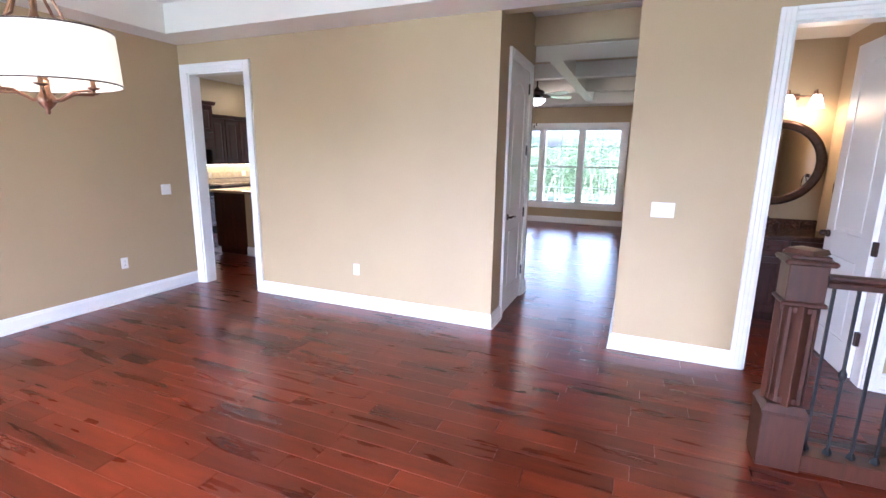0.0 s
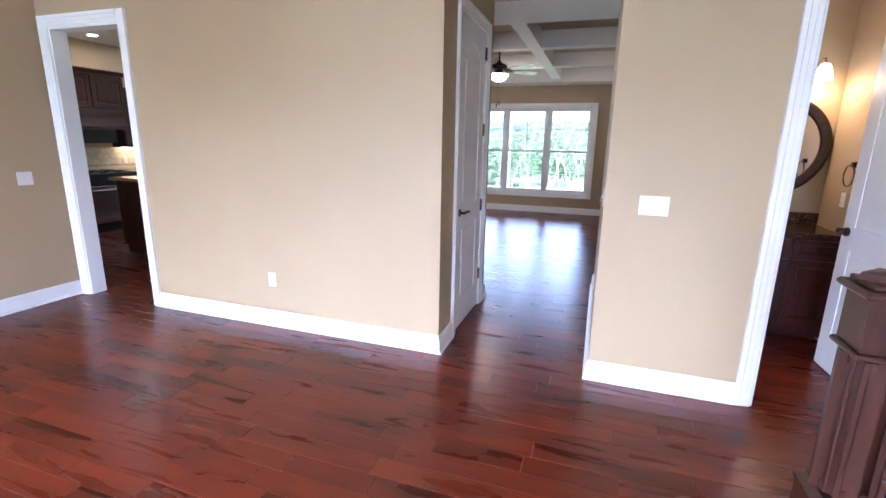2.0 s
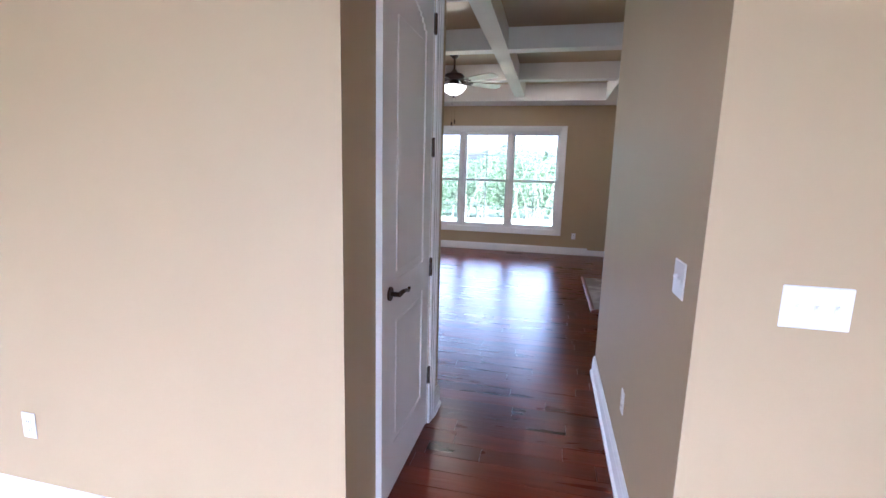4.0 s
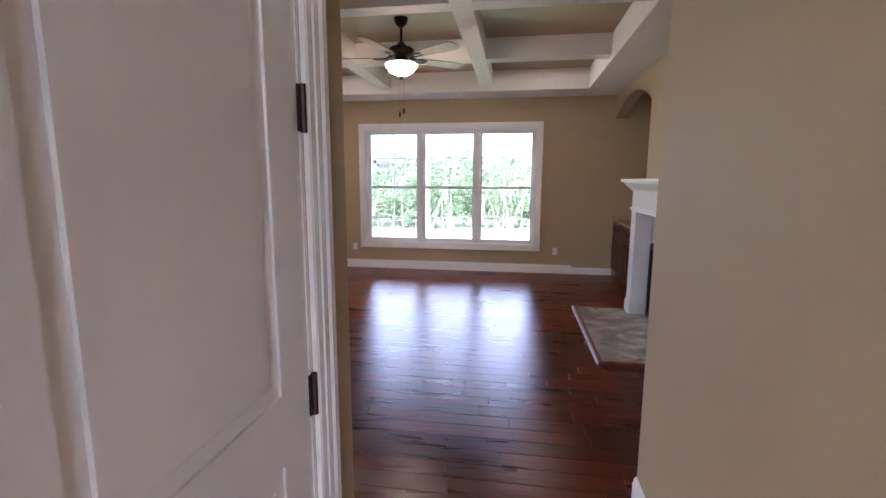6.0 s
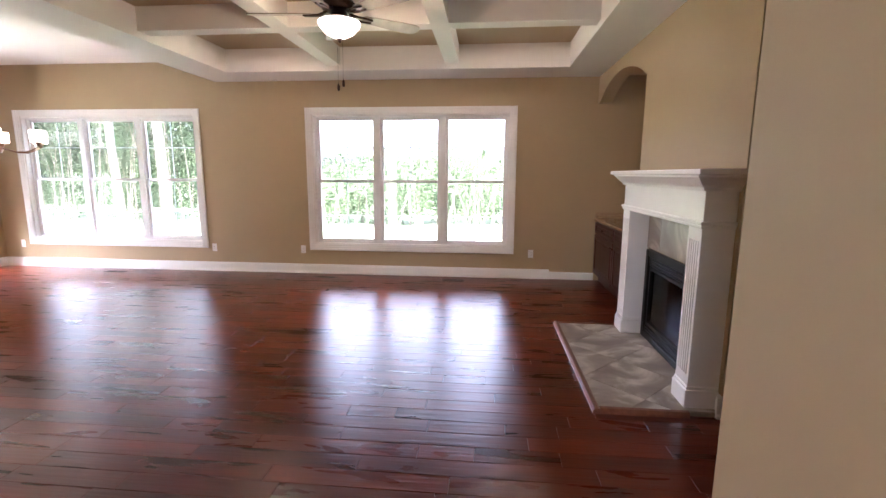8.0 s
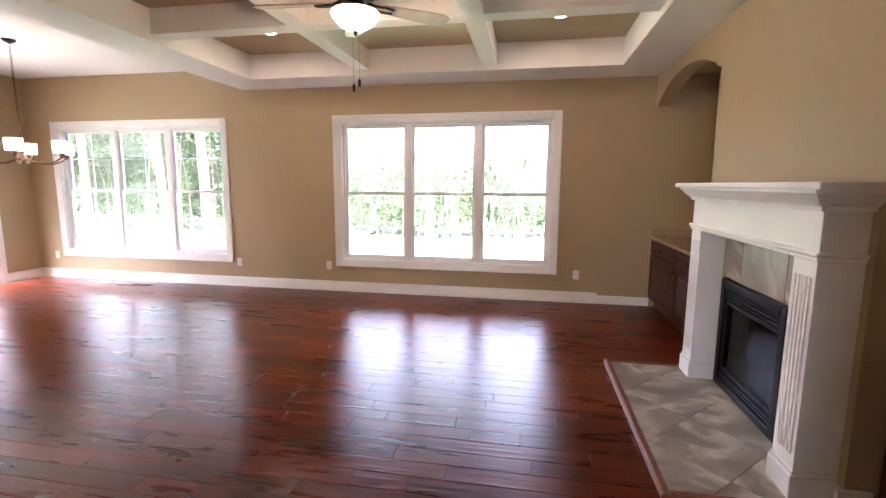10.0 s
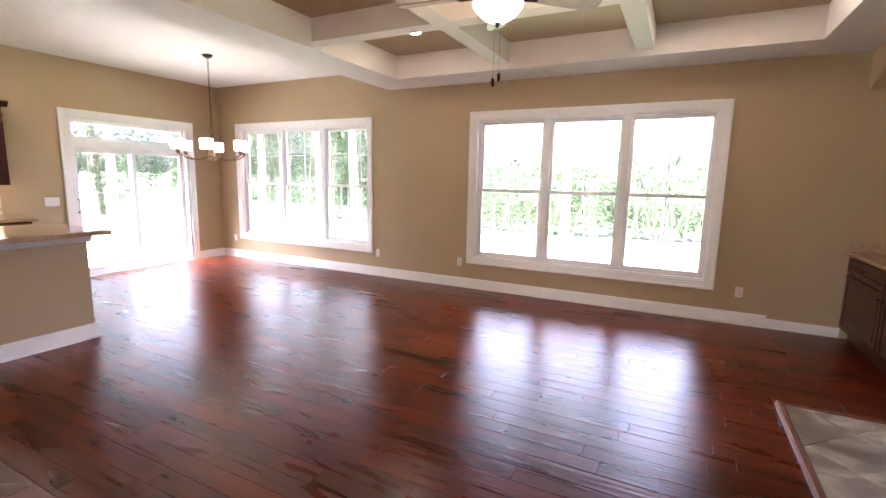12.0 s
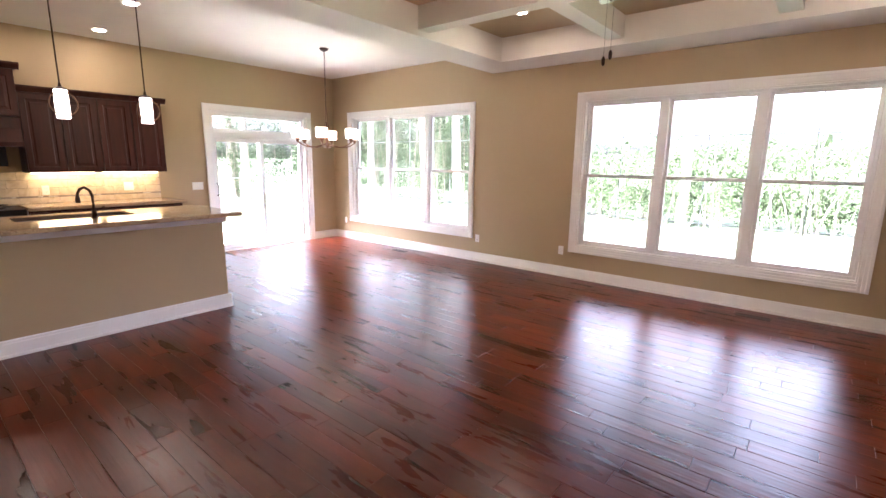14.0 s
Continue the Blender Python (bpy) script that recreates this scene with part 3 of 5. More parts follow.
def switch(M, u, z, gangs, label):
    wd = 0.035 + 0.0465 * gangs - 0.01
    a = thing("light_switch", label, "switch", M(u, 0, z - 0.058), "light switches")
    bm = bmesh.new()
    mbox(bm, M, u - wd / 2, 0.0005, z - 0.058, u + wd / 2, 0.006, z + 0.058, 0.003)
    kids = [link("cover_plate", bm, M_PLATE)]
    for g in range(gangs):
        c = u + (g - (gangs - 1) / 2) * 0.046
        bm = bmesh.new()
        mbox(bm, M, c - 0.006, 0.006, z - 0.013, c + 0.006, 0.0085, z + 0.013, 0.001)
        mbox(bm, M, c - 0.004, 0.008, z + 0.0, c + 0.004, 0.016, z + 0.009, 0.0015)
        kids.append(link("toggle", bm, M_PLATE))
    for x in kids:
        x.parent = a
        x.matrix_parent_inverse = Matrix.Translation(-a.location)


for u in (-7.30, -4.13, -2.745, 0.575):
    outlet(M_far, u, 0.355)
outlet(M_din, -1.99, 0.405)
outlet(M_dleft, 3.256, 0.41)
outlet(M_hallr, 5.03, 0.41)
outlet(M_pow, 5.62, 1.14)
switch(M_din, 0.802, 1.186, 3, "white triple toggle switch plate on tan wall")
switch(M_dleft, 3.806, 1.15, 2, "white double toggle switch plate on tan wall")
switch(M_hallr, 4.30, 1.20, 2, "white double toggle switch plate in the hall")
switch(M_side, 9.08, 1.09, 3, "white triple toggle switch plate beside patio door")
switch(M_breast, 1.66, 1.17, 3, "white switch plate on chimney breast side")


def vent(x, y):
    v = thing("floor_vent", "brown metal floor register set in wood floor", "vent", (x, y, 0.0), "floor vents")
    part("frame", rect_frame(lambda u, d, z: (u, z, d), -0.15, -0.055, 0.15, 0.055, 0.012, 0.002, 0.006, 0.001), M_BRONZE, v)
    part("backing", boxes((-0.14, -0.045, 0.0012, 0.14, 0.045, 0.0022)), M_SLOT, v)
    for i in range(9):
        xx = -0.12 + 0.03 * i
        part("slat", boxes((xx - 0.004, -0.043, 0.0022, xx + 0.004, 0.043, 0.005)), M_BRONZE, v)


vent(-0.50, 11.42)
vent(-5.55, 11.42)

# ---- fireplace ----


def fireplace():
    f = thing("fireplace_mantel", "white wooden fireplace mantel with fluted legs", "mantel", (XB, 8.84, 0.03))
    inv = Matrix.Translation((-XB, -8.84, -0.03))

    def p(name, bm, mat, label="", parent=None):
        ob = link(name, bm, mat, parent or f, label)
        if parent is None:
            ob.matrix_parent_inverse = inv
        return ob
    for y0 in (8.0, 9.39):
        y1 = y0 + 0.205
        bm = boxes((1.205, y0 + 0.012, 0.16, XB, y1 - 0.012, 1.18))
        leg = p("leg", bm, M_TRIM)
        for i in range(5):
            c = y0 + 0.045 + i * 0.029
            bm = sweep(bmesh.new(), [(0, -0.008), (0.006, -0.005), (0.006, 0.005), (0, 0.008)], (1.205, c, 0.24), (1.205, c, 1.08), (-1, 0, 0), (0, 1, 0))
            link("flute", bm, M_TRIM, leg)
        bm = bmesh.new()
        box(bm, 1.19, y0, 0.031, XB, y1, 0.15, 0.004)
        box(bm, 1.197, y0 + 0.006, 0.15, XB, y1 - 0.006, 0.172, 0.004)
        p("plinth", bm, M_TRIM)
    p("frieze", boxes((1.205, 8.01, 1.18, XB, 9.585, 1.39), bev=0.002), M_TRIM)
    bm = boxes((1.185, 7.99, 1.175, XB, 9.605, 1.197), bev=0.005)
    box(bm, 1.193, 7.998, 1.155, XB, 9.597, 1.175, 0.004)
    p("bead", bm, M_TRIM)
    prof = [(0, 0), (0.018, 0.0), (0.024, 0.02), (0.045, 0.035), (0.065, 0.06), (0.075, 0.075), (0.085, 0.078), (0.085, 0.092), (0, 0.092)]
    bm = bmesh.new()
    k = len(prof)
    rings = [[bm.verts.new(q) for q in ((XB, 8.01 - u, 1.375 + v), (1.205 - u, 8.01 - u, 1.375 + v), (1.205 - u, 9.585 + u, 1.375 + v), (XB, 9.585 + u, 1.375 + v))] for u, v in prof]
    for a, b in zip(rings, rings[1:]):
        for i in range(3):
            bm.faces.new((a[i], a[i + 1], b[i + 1], b[i]))
    p("crown", bm, M_TRIM)
    p("shelf", boxes((1.10, 7.868, 1.4675, XB, 9.727, 1.50), bev=0.005), M_TRIM)
    # tile field
    s = tagged(link("fireplace_surround", boxes((XB - 0.006, 8.21, 0.03, XB - 0.001, FB[0], 1.18), (XB - 0.006, FB[1], 0.03, XB - 0.001, 9.41, 1.18), (XB - 0.006, FB[0], FB[2], XB - 0.001, FB[1], 1.18)), M_GROUT), "brown veined stone tile surround round the firebox", "tile surround", kind="structure")
    rows = [(8.213, 0.033, 8.497, 0.42), (8.213, 0.424, 8.497, 0.826), (9.378, 0.033, 9.404, 0.42), (9.378, 0.424, 9.404, 0.826)]
    rows += [(8.213, 0.834, 8.57, 1.176), (8.574, 0.834, 9.12, 1.176), (9.124, 0.834, 9.406, 1.176)]
    for y0, z0, y1, z1 in rows:
        link("tile", boxes((XB - 0.014, y0, z0, XB - 0.006, y1, z1), bev=0.0015), M_TILE, s)
    # metal insert
    g = thing("fireplace_insert", "black metal gas fireplace insert with glass front", "fireplace", (XB, 8.93, 0.03))
    inv2 = Matrix.Translation((-XB, -8.93, -0.03))

    def q(name, bm, mat, label=""):
        ob = link(name, bm, mat, g, label)
        ob.matrix_parent_inverse = inv2
        return ob
    a, c, h = FB[0] + 0.004, FB[1] - 0.004, FB[2] - 0.004
    q("surround_frame", boxes((XB - 0.03, a, 0.034, XB + 0.03, a + 0.06, h), (XB - 0.03, c - 0.06, 0.034, XB + 0.03, c, h), (XB - 0.03, a + 0.06, h - 0.06, XB + 0.03, c - 0.06, h), (XB - 0.03, a + 0.06, 0.034, XB + 0.03, c - 0.06, 0.09), bev=0.005), M_BLACK)
    for z0 in (0.10, 0.125, h - 0.085, h - 0.11, h - 0.135):
        q("louvre", boxes((XB - 0.02, a + 0.062, z0, XB + 0.02, c - 0.062, z0 + 0.014), bev=0.003), M_BLACK)
    q("door_frame", boxes((XB - 0.012, a + 0.062, 0.15, XB + 0.02, a + 0.09, h - 0.15), (XB - 0.012, c - 0.09, 0.15, XB + 0.02, c - 0.062, h - 0.15), (XB - 0.012, a + 0.09, h - 0.178, XB + 0.02, c - 0.09, h - 0.15), (XB - 0.012, a + 0.09, 0.15, XB + 0.02, c - 0.09, 0.178), bev=0.003), M_BLACK)
    q("lining", boxes((XB + 0.03, a, 0.034, 1.84, a + 0.03, h), (XB + 0.03, c - 0.03, 0.034, 1.84, c, h), (1.80, a + 0.03, 0.034, 1.84, c - 0.03, h), (XB + 0.03, a + 0.03, 0.034, 1.80, c - 0.03, 0.06), (XB + 0.03, a + 0.03, h - 0.03, 1.80, c - 0.03, h)), M_SOOT)
    ob = q("glass", boxes((XB + 0.004, a + 0.085, 0.173, XB + 0.008, c - 0.085, h - 0.173)), M_GLASS)
    random.seed(4)
    for i in range(4):
        y = 8.70 + 0.13 * i
        bm = bmesh.new()
        tube(bm, [(1.52 + 0.05 * (i % 2), y - 0.05, 0.19 + 0.03 * (i % 2)), (1.60, y + 0.04, 0.22), (1.66, y + 0.12, 0.20 + 0.03 * (i % 3))], [0.03, 0.035, 0.028], 9)
        q("log", bm, M_BARK)
    q("grate", boxes((1.48, 8.60, 0.061, 1.72, 9.26, 0.16)), M_SOOT)


fireplace()


def hearth():
    x0, x1, y0, y1 = 0.625, XB - 0.007, 7.93, 9.66
    h = tagged(link("hearth", boxes((x0 + 0.03, y0 + 0.03, 0.0005, x1, y1 - 0.03, 0.024)), M_GROUT), "brown veined tile hearth laid diagonally with wooden edge", "hearth", kind="structure")
    prof = [(0, 0.0005), (0.045, 0.0005), (0.045, 0.018), (0.034, 0.034), (0.012, 0.036), (0, 0.030)]
    for p0, p1, out in (((x0 + 0.045, y0, 0), (x0 + 0.045, y1, 0), (-1, 0, 0)), ((x0 + 0.045, y0 + 0.045, 0), (x1 - 0.18, y0 + 0.045, 0), (0, -1, 0)), ((x0 + 0.045, y1 - 0.045, 0), (x1 - 0.18, y1 - 0.045, 0), (0, 1, 0))):
        link("edge_strip", sweep(bmesh.new(), prof, p0, p1, out), M_EDGE, h, "reddish stained wooden edge strip")
    # diagonal tiles clipped to the slab
    side, cx, cy = 0.455, 0.992, 8.739
    a, b = Vector((math.cos(math.pi / 4), math.sin(math.pi / 4))), Vector((-math.sin(math.pi / 4), math.cos(math.pi / 4)))
    lim = (x0 + 0.046, x1, y0 + 0.046, y1 - 0.046)
    for i in range(-4, 5):
        for j in range(-4, 5):
            bm = bmesh.new()
            c = Vector((cx, cy)) + (a * (i + 0.5) + b * (j + 0.5)) * side
            g = side / 2 - 0.0025
            vs = [bm.verts.new((*(c + a * s * g + b * t * g), 0.024)) for s, t in ((-1, -1), (1, -1), (1, 1), (-1, 1))]
            bm.faces.new(vs)
            for pt, no in (((lim[0], 0, 0), (-1, 0, 0)), ((lim[1], 0, 0), (1, 0, 0)), ((0, lim[2], 0), (0, -1, 0)), ((0, lim[3], 0), (0, 1, 0))):
                bmesh.ops.bisect_plane(bm, geom=bm.verts[:] + bm.edges[:] + bm.faces[:], plane_co=pt, plane_no=no, clear_outer=True)
            if not bm.faces or sum(f.calc_area() for f in bm.faces) < 0.002:
                bm.free()
                continue
            r = bmesh.ops.extrude_face_region(bm, geom=bm.faces[:])
            bmesh.ops.translate(bm, verts=[v for v in r["geom"] if isinstance(v, bmesh.types.BMVert)], vec=(0, 0, 0.006))
            link("tile", bm, M_TILE, h)


hearth()

# ---- cabinets ----


def cab_door(bm, M, u0, z0, u1, z1, d=0.0):
    """Raised-panel front standing proud of the face, in one mesh."""
    box(bm, u0, d + 0.001, z0, u1, d + 0.021, z1)
    front = max(bm.faces, key=lambda f: f.calc_center_median().y)
    w = min(0.055, (z1 - z0) * 0.26)
    for thick, depth in ((w, 0.0), (0.007, -0.009), (0.022, 0.0), (0.012, 0.007)):
        bmesh.ops.inset_region(bm, faces=[front], thickness=thick, depth=depth, use_even_offset=True)
    for v in bm.verts:
        v.co = M(*v.co)
    return bm


def knob(M, u, z, d=0.021):
    bm = bmesh.new()
    tube(bm, [M(u, d, z), M(u, d + 0.014, z), M(u, d + 0.016, z), M(u, d + 0.026, z), M(u, d + 0.03, z)], [0.006, 0.006, 0.013, 0.014, 0.008], 10)
    return bm


def base_cabinet(M, u0, u1, depth, top, label, n=2, drawer=True, group="built-in base cabinets"):
    c = thing("base_cabinet", label, "cabinet", M((u0 + u1) / 2, 0, 0), group)
    inv = Matrix.Translation(-c.location)
    bm = bmesh.new()
    mbox(bm, M, u0, -depth, 0.10, u1, 0, top, 0.002)
    mbox(bm, M, u0 + 0.002, -depth, 0.001, u1 - 0.002, -0.06, 0.10)
    kids = [link("body", bm, M_CAB, c)]
    w = (u1 - u0) / n
    for k in range(n):
        a, b = u0 + w * k + 0.012, u0 + w * (k + 1) - 0.012
        zt = top - 0.02
        if drawer:
            dr = link("drawer", cab_door(bmesh.new(), M, a, top - 0.165, b, top - 0.02), M_CAB, c)
            kids.append(dr)
            link("knob", knob(M, (a + b) / 2, top - 0.092), M_BRONZE, dr)
            zt = top - 0.185
        dd = link("door", cab_door(bmesh.new(), M, a, 0.12, b, zt), M_CAB, c)
        kids.append(dd)
        link("knob", knob(M, b - 0.03 if k % 2 == 0 else a + 0.03, zt - 0.06), M_BRONZE, dd)
    for x in kids:
        x.matrix_parent_inverse = inv
    return c


def M_nf(u, d, z):
    return (1.46 - d, u, z)


def M_nn(u, d, z):
    return (1.52 - d, u, z)


base_cabinet(M_nf, 9.805, YF - 0.005, 0.585, 0.84, "dark cherry base cabinet built into arched niche")
base_cabinet(M_nn, HRE + 0.005, NB - 0.025, 0.525, 0.84, "dark cherry base cabinet built into arched niche")


def countertop(label, rows, mat=M_GRANITE, bev=0.006):
    return tagged(link("countertop", boxes(*rows, bev=bev), mat), label, "countertop")


countertop("tan granite countertop on niche cabinet", [(1.425, 9.802, 0.841, 2.048, YF - 0.002, 0.875)])
tagged(link("backsplash_strip", boxes((1.44, YF - 0.022, 0.8755, 2.048, YF - 0.002, 0.955), bev=0.003), M_GRANITE), "tan granite backsplash strip in niche", "backsplash")
countertop("tan granite countertop on niche cabinet", [(1.485, HRE + 0.002, 0.841, 2.048, NB - 0.024, 0.875)])
tagged(link("backsplash_strip", boxes((1.50, NB - 0.023, 0.8755, 2.048, NB - 0.003, 0.955), bev=0.003), M_GRANITE), "tan granite backsplash strip in niche", "backsplash")

# ---- kitchen ----
PX0, PX1, PY0, PY1 = -5.62, -4.755, 5.50, 8.11
pen = thing("peninsula", "tan drywall kitchen peninsula with white cap moulding", "peninsula", kind="structure")
part("knee_wall", boxes((-4.885, PY0, 0, PX1, PY1, 0.955)), M_WALL, pen)
part("end_panel", boxes((-5.50, PY1 - 0.13, 0, -4.886, PY1, 0.955)), M_WALL, pen)
bm = bmesh.new()
sweep(bm, [(0, 0), (0.012, 0), (0.016, 0.02), (0.03, 0.05), (0.03, 0.066), (0, 0.066)], (PX1, PY0, 0.888), (PX1, PY1 + 0.03, 0.888), (1, 0, 0))
sweep(bm, [(0, 0), (0.012, 0), (0.016, 0.02), (0.03, 0.05), (0.03, 0.066), (0, 0.066)], (-5.50, PY1, 0.888), (PX1, PY1, 0.888), (0, 1, 0))
part("cap_moulding", bm, M_TRIM, pen)
bm = bmesh.new()
sweep(bm, BASE, (PX1, PY0, 0.001), (PX1, PY1 + 0.03, 0.001), (1, 0, 0))
sweep(bm, BASE, (-5.50, PY1, 0.001), (PX1, PY1, 0.001), (0, 1, 0))
sweep(bm, BASE, (-4.885, PY0, 0.001), (PX1 + 0.03, PY0, 0.001), (0, -1, 0))
part("base_moulding", bm, M_TRIM, pen)


def ring_slab(x0, y0, x1, y1, hx0, hy0, hx1, hy1, z0, z1):
    """A slab with one rectangular cut-out."""
    bm = bmesh.new()
    o, h = ((x0, y0), (x1, y0), (x1, y1), (x0, y1)), ((hx0, hy0), (hx1, hy0), (hx1, hy1), (hx0, hy1))
    v = [[bm.verts.new((*p, z)) for p in ps] for z in (z0, z1) for ps in (o, h)]
    for i in range(4):
        j = (i + 1) % 4
        bm.faces.new((v[2][i], v[2][j], v[3][j], v[3][i]))
        bm.faces.new((v[0][i], v[0][j], v[1][j], v[1][i]))
        bm.faces.new((v[0][i], v[0][j], v[2][j], v[2][i]))
        bm.faces.new((v[1][i], v[1][j], v[3][j], v[3][i]))
    return bm


tagged(link("countertop", ring_slab(-5.60, PY0 - 0.04, -4.56, PY1 + 0.11, -5.52, 6.60, -5.06, 7.45, 0.957, 0.995), M_GRANITE), "tan granite peninsula countertop with overhang", "countertop")


def M_pen(u, d, z):
    return (-5.52 - d, u, z)


base_cabinet(M_pen, PY0 + 0.005, 6.75, 0.63, 0.954, "dark cherry base cabinet under peninsula counter", group="peninsula cabinets")
base_cabinet(M_pen, 6.755, PY1 - 0.135, 0.63, 0.954, "dark cherry base cabinet under peninsula counter", group="peninsula cabinets")
tagged(link("sink", boxes((-5.515, 6.605, 0.80, -5.065, 7.445, 0.81), (-5.515, 6.605, 0.81, -5.50, 7.445, 0.985), (-5.08, 6.605, 0.81, -5.065, 7.445, 0.985), (-5.50, 6.605, 0.81, -5.08, 6.62, 0.985), (-5.50, 7.43, 0.81, -5.08, 7.445, 0.985)), M_STEEL), "stainless steel sink set in the peninsula counter", "sink")

fa = thing("faucet", "dark bronze gooseneck kitchen faucet on granite counter", "faucet", (-5.02, 7.12, 0.995))
part("base", lathe(bmesh.new(), [(0.03, 0.0005), (0.03, 0.01), (0.02, 0.02), (0.017, 0.07)], 16), M_BRONZE, fa, smooth=True)
part("spout", tube(bmesh.new(), [(0, 0, 0.06), (0, 0, 0.19), (-0.015, -0.01, 0.235), (-0.06, -0.035, 0.262), (-0.105, -0.06, 0.245), (-0.125, -0.075, 0.205), (-0.128, -0.078, 0.18)], 0.012, 10), M_BRONZE, fa, smooth=True)
part("spray_head", lathe(bmesh.new(), [(0.020, 0), (0.019, 0.03), (0.014, 0.06)], 12, (-0.128, -0.078, 0.125)), M_BRONZE, fa, smooth=True)
part("lever", tube(bmesh.new(), [(0.01, 0.0, 0.05), (0.03, 0.04, 0.07), (0.035, 0.07, 0.10)], 0.006), M_BRONZE, fa)


def M_kit(u, d, z):
    return (-7.0 + d, u, z)


for a, b in ((4.30, 5.20), (5.205, 6.05), (6.97, 7.80), (7.805, 8.60)):
    base_cabinet(M_kit, a, b, 0.61, 0.90, "dark cherry kitchen base cabinet along the wall", group="kitchen base cabinets")
countertop("tan granite kitchen countertop along the wall", [(XK + 0.002, 6.965, 0.902, -6.965, 8.65, 0.94)])
countertop("tan granite kitchen countertop along the wall", [(XK + 0.002, 4.26, 0.902, -6.965, 6.055, 0.94)])
rg = thing("cooktop_range", "black gas range with cooktop between cabinets", "range", (-7.28, 6.51, 0))
part("body", boxes((-0.33, -0.445, 0.001, 0.30, 0.445, 0.93), bev=0.006), M_BLACK, rg)
part("oven_door", boxes((0.301, -0.42, 0.15, 0.33, 0.42, 0.74), bev=0.006), M_STEEL, rg, "stainless oven door")
part("oven_handle", tube(bmesh.new(), [(0.331, -0.36, 0.68), (0.375, -0.34, 0.68), (0.375, 0.34, 0.68), (0.331, 0.36, 0.68)], 0.01), M_STEEL, rg)
for bx in (-0.16, 0.12):
    for by in (-0.25, 0.0, 0.25):
        bm = bmesh.new()
        for k in range(4):
            an = math.pi * k / 4
            tube(bm, [(bx - 0.1 * math.cos(an), by - 0.1 * math.sin(an), 0.955), (bx + 0.1 * math.cos(an), by + 0.1 * math.sin(an), 0.955)], 0.006, 6)
        lathe(bm, [(0.05, 0), (0.04, 0.022)], 14, (bx, by, 0.9305))
        part("burner_grate", bm, M_IRON, rg)


def M_up(u, d, z):
    return (-7.30 + d, u, z)


def upper_cabinet(u0, u1, z0, z1, n, depth=0.318, M=M_up, crown=True):
    c = thing("wall_cabinet", "dark cherry wall cabinet with crown moulding", "cabinet", M((u0 + u1) / 2, 0, z0), "kitchen wall cabinets")
    inv = Matrix.Translation(-c.location)
    bm = bmesh.new()
    mbox(bm, M, u0, -depth, z0, u1, 0, z1, 0.002)
    kids = [link("body", bm, M_CAB, c)]
    w = (u1 - u0) / n
    for k in range(n):
        dd = link("door", cab_door(bmesh.new(), M, u0 + w * k + 0.012, z0 + 0.012, u0 + w * (k + 1) - 0.012, z1 - 0.09), M_CAB, c)
        kids.append(dd)
    bm = bmesh.new()
    prof = [(0, 0), (0.02, 0), (0.028, 0.02), (0.05, 0.045), (0.055, 0.06), (0.055, 0.07), (0, 0.07)]
    o = Vector(M(0, 1, 0)) - Vector(M(0, 0, 0))
    s = Vector(M(1, 0, 0)) - Vector(M(0, 0, 0))
    sweep(bm, prof, M(u0 - 0.05, 0.003, z1 - 0.07), M(u1 + 0.05, 0.003, z1 - 0.07), o)
    sweep(bm, prof, M(u1, -depth, z1 - 0.07), M(u1, 0.003, z1 - 0.07), s)
    kids.append(link("crown", bm, M_CAB, c))
    for x in kids:
        x.matrix_parent_inverse = inv
    return c


upper_cabinet(7.06, 8.55, 1.325, 2.31, 4)
upper_cabinet(4.40, 5.95, 1.325, 2.31, 4)


def M_hood(u, d, z):
    return (-7.18 + d, u, z)


hd = upper_cabinet(5.955, 7.05, 1.95, 2.53, 2, 0.438, M_hood)
hd.name = "range_hood_cabinet"
tagged(hd, "dark cherry hood cabinet above the range", "hood")
bm = bmesh.new()
sweep(bm, [(0, 0), (0.46, 0.0), (0.46, 0.05), (0.40, 0.20), (0.40, 0.328), (0, 0.328)], (XK + 0.003, 5.957, 1.62), (XK + 0.003, 7.048, 1.62), (1, 0, 0))
tagged(link("range_hood", bm, M_CAB), "dark cherry range hood above the cooktop", "hood")
tagged(link("microwave", boxes((XK + 0.003, 6.10, 1.40, -7.25, 6.90, 1.618), bev=0.008), M_BLACK), "black vent unit under the range hood", "vent unit")
for a, b in ((7.12, 7.75), (7.83, 8.48), (4.5, 5.1), (5.2, 5.8)):
    tagged(link("under_cabinet_light", boxes((-7.52, a, 1.308, -7.47, b, 1.324), bev=0.002), M_UNDERCAB), "lit warm strip light under wall cabinet", "light", "under cabinet lights")

bs = tagged(link("backsplash", boxes((XK + 0.001, 4.26, 0.941, XK + 0.006, 8.55, 1.324)), M_GROUT), "cream travertine subway tile backsplash with mosaic band", "backsplash", kind="structure")
zz = 0.943
rows_z = [(0.943, 1.010), (1.013, 1.028), (1.031, 1.128), (1.131, 1.226), (1.229, 1.322)]
for ri, (z0, z1) in enumerate(rows_z):
    u, n = 6.02 - 0.1 * (ri % 2), 0
    wtile = 0.05 if ri == 1 else 0.195
    while u < 8.545:
        a, b = max(u, 5.9), min(u + wtile - 0.003, 8.548)
        if b - a > 0.02:
            link("tile", boxes((XK + 0.006, a, z0, XK + 0.012, b, z1)), M_TILE if ri == 1 else M_SPLASH, bs)
        u += wtile
        n += 1


def M_bs(u, d, z):
    return (XK + 0.012 + d, u, z)


outlet(M_bs, 7.25, 1.10)
switch(M_bs, 8.15, 1.12, 2, "white double switch plate on tile backsplash")

# ---- lamps ----


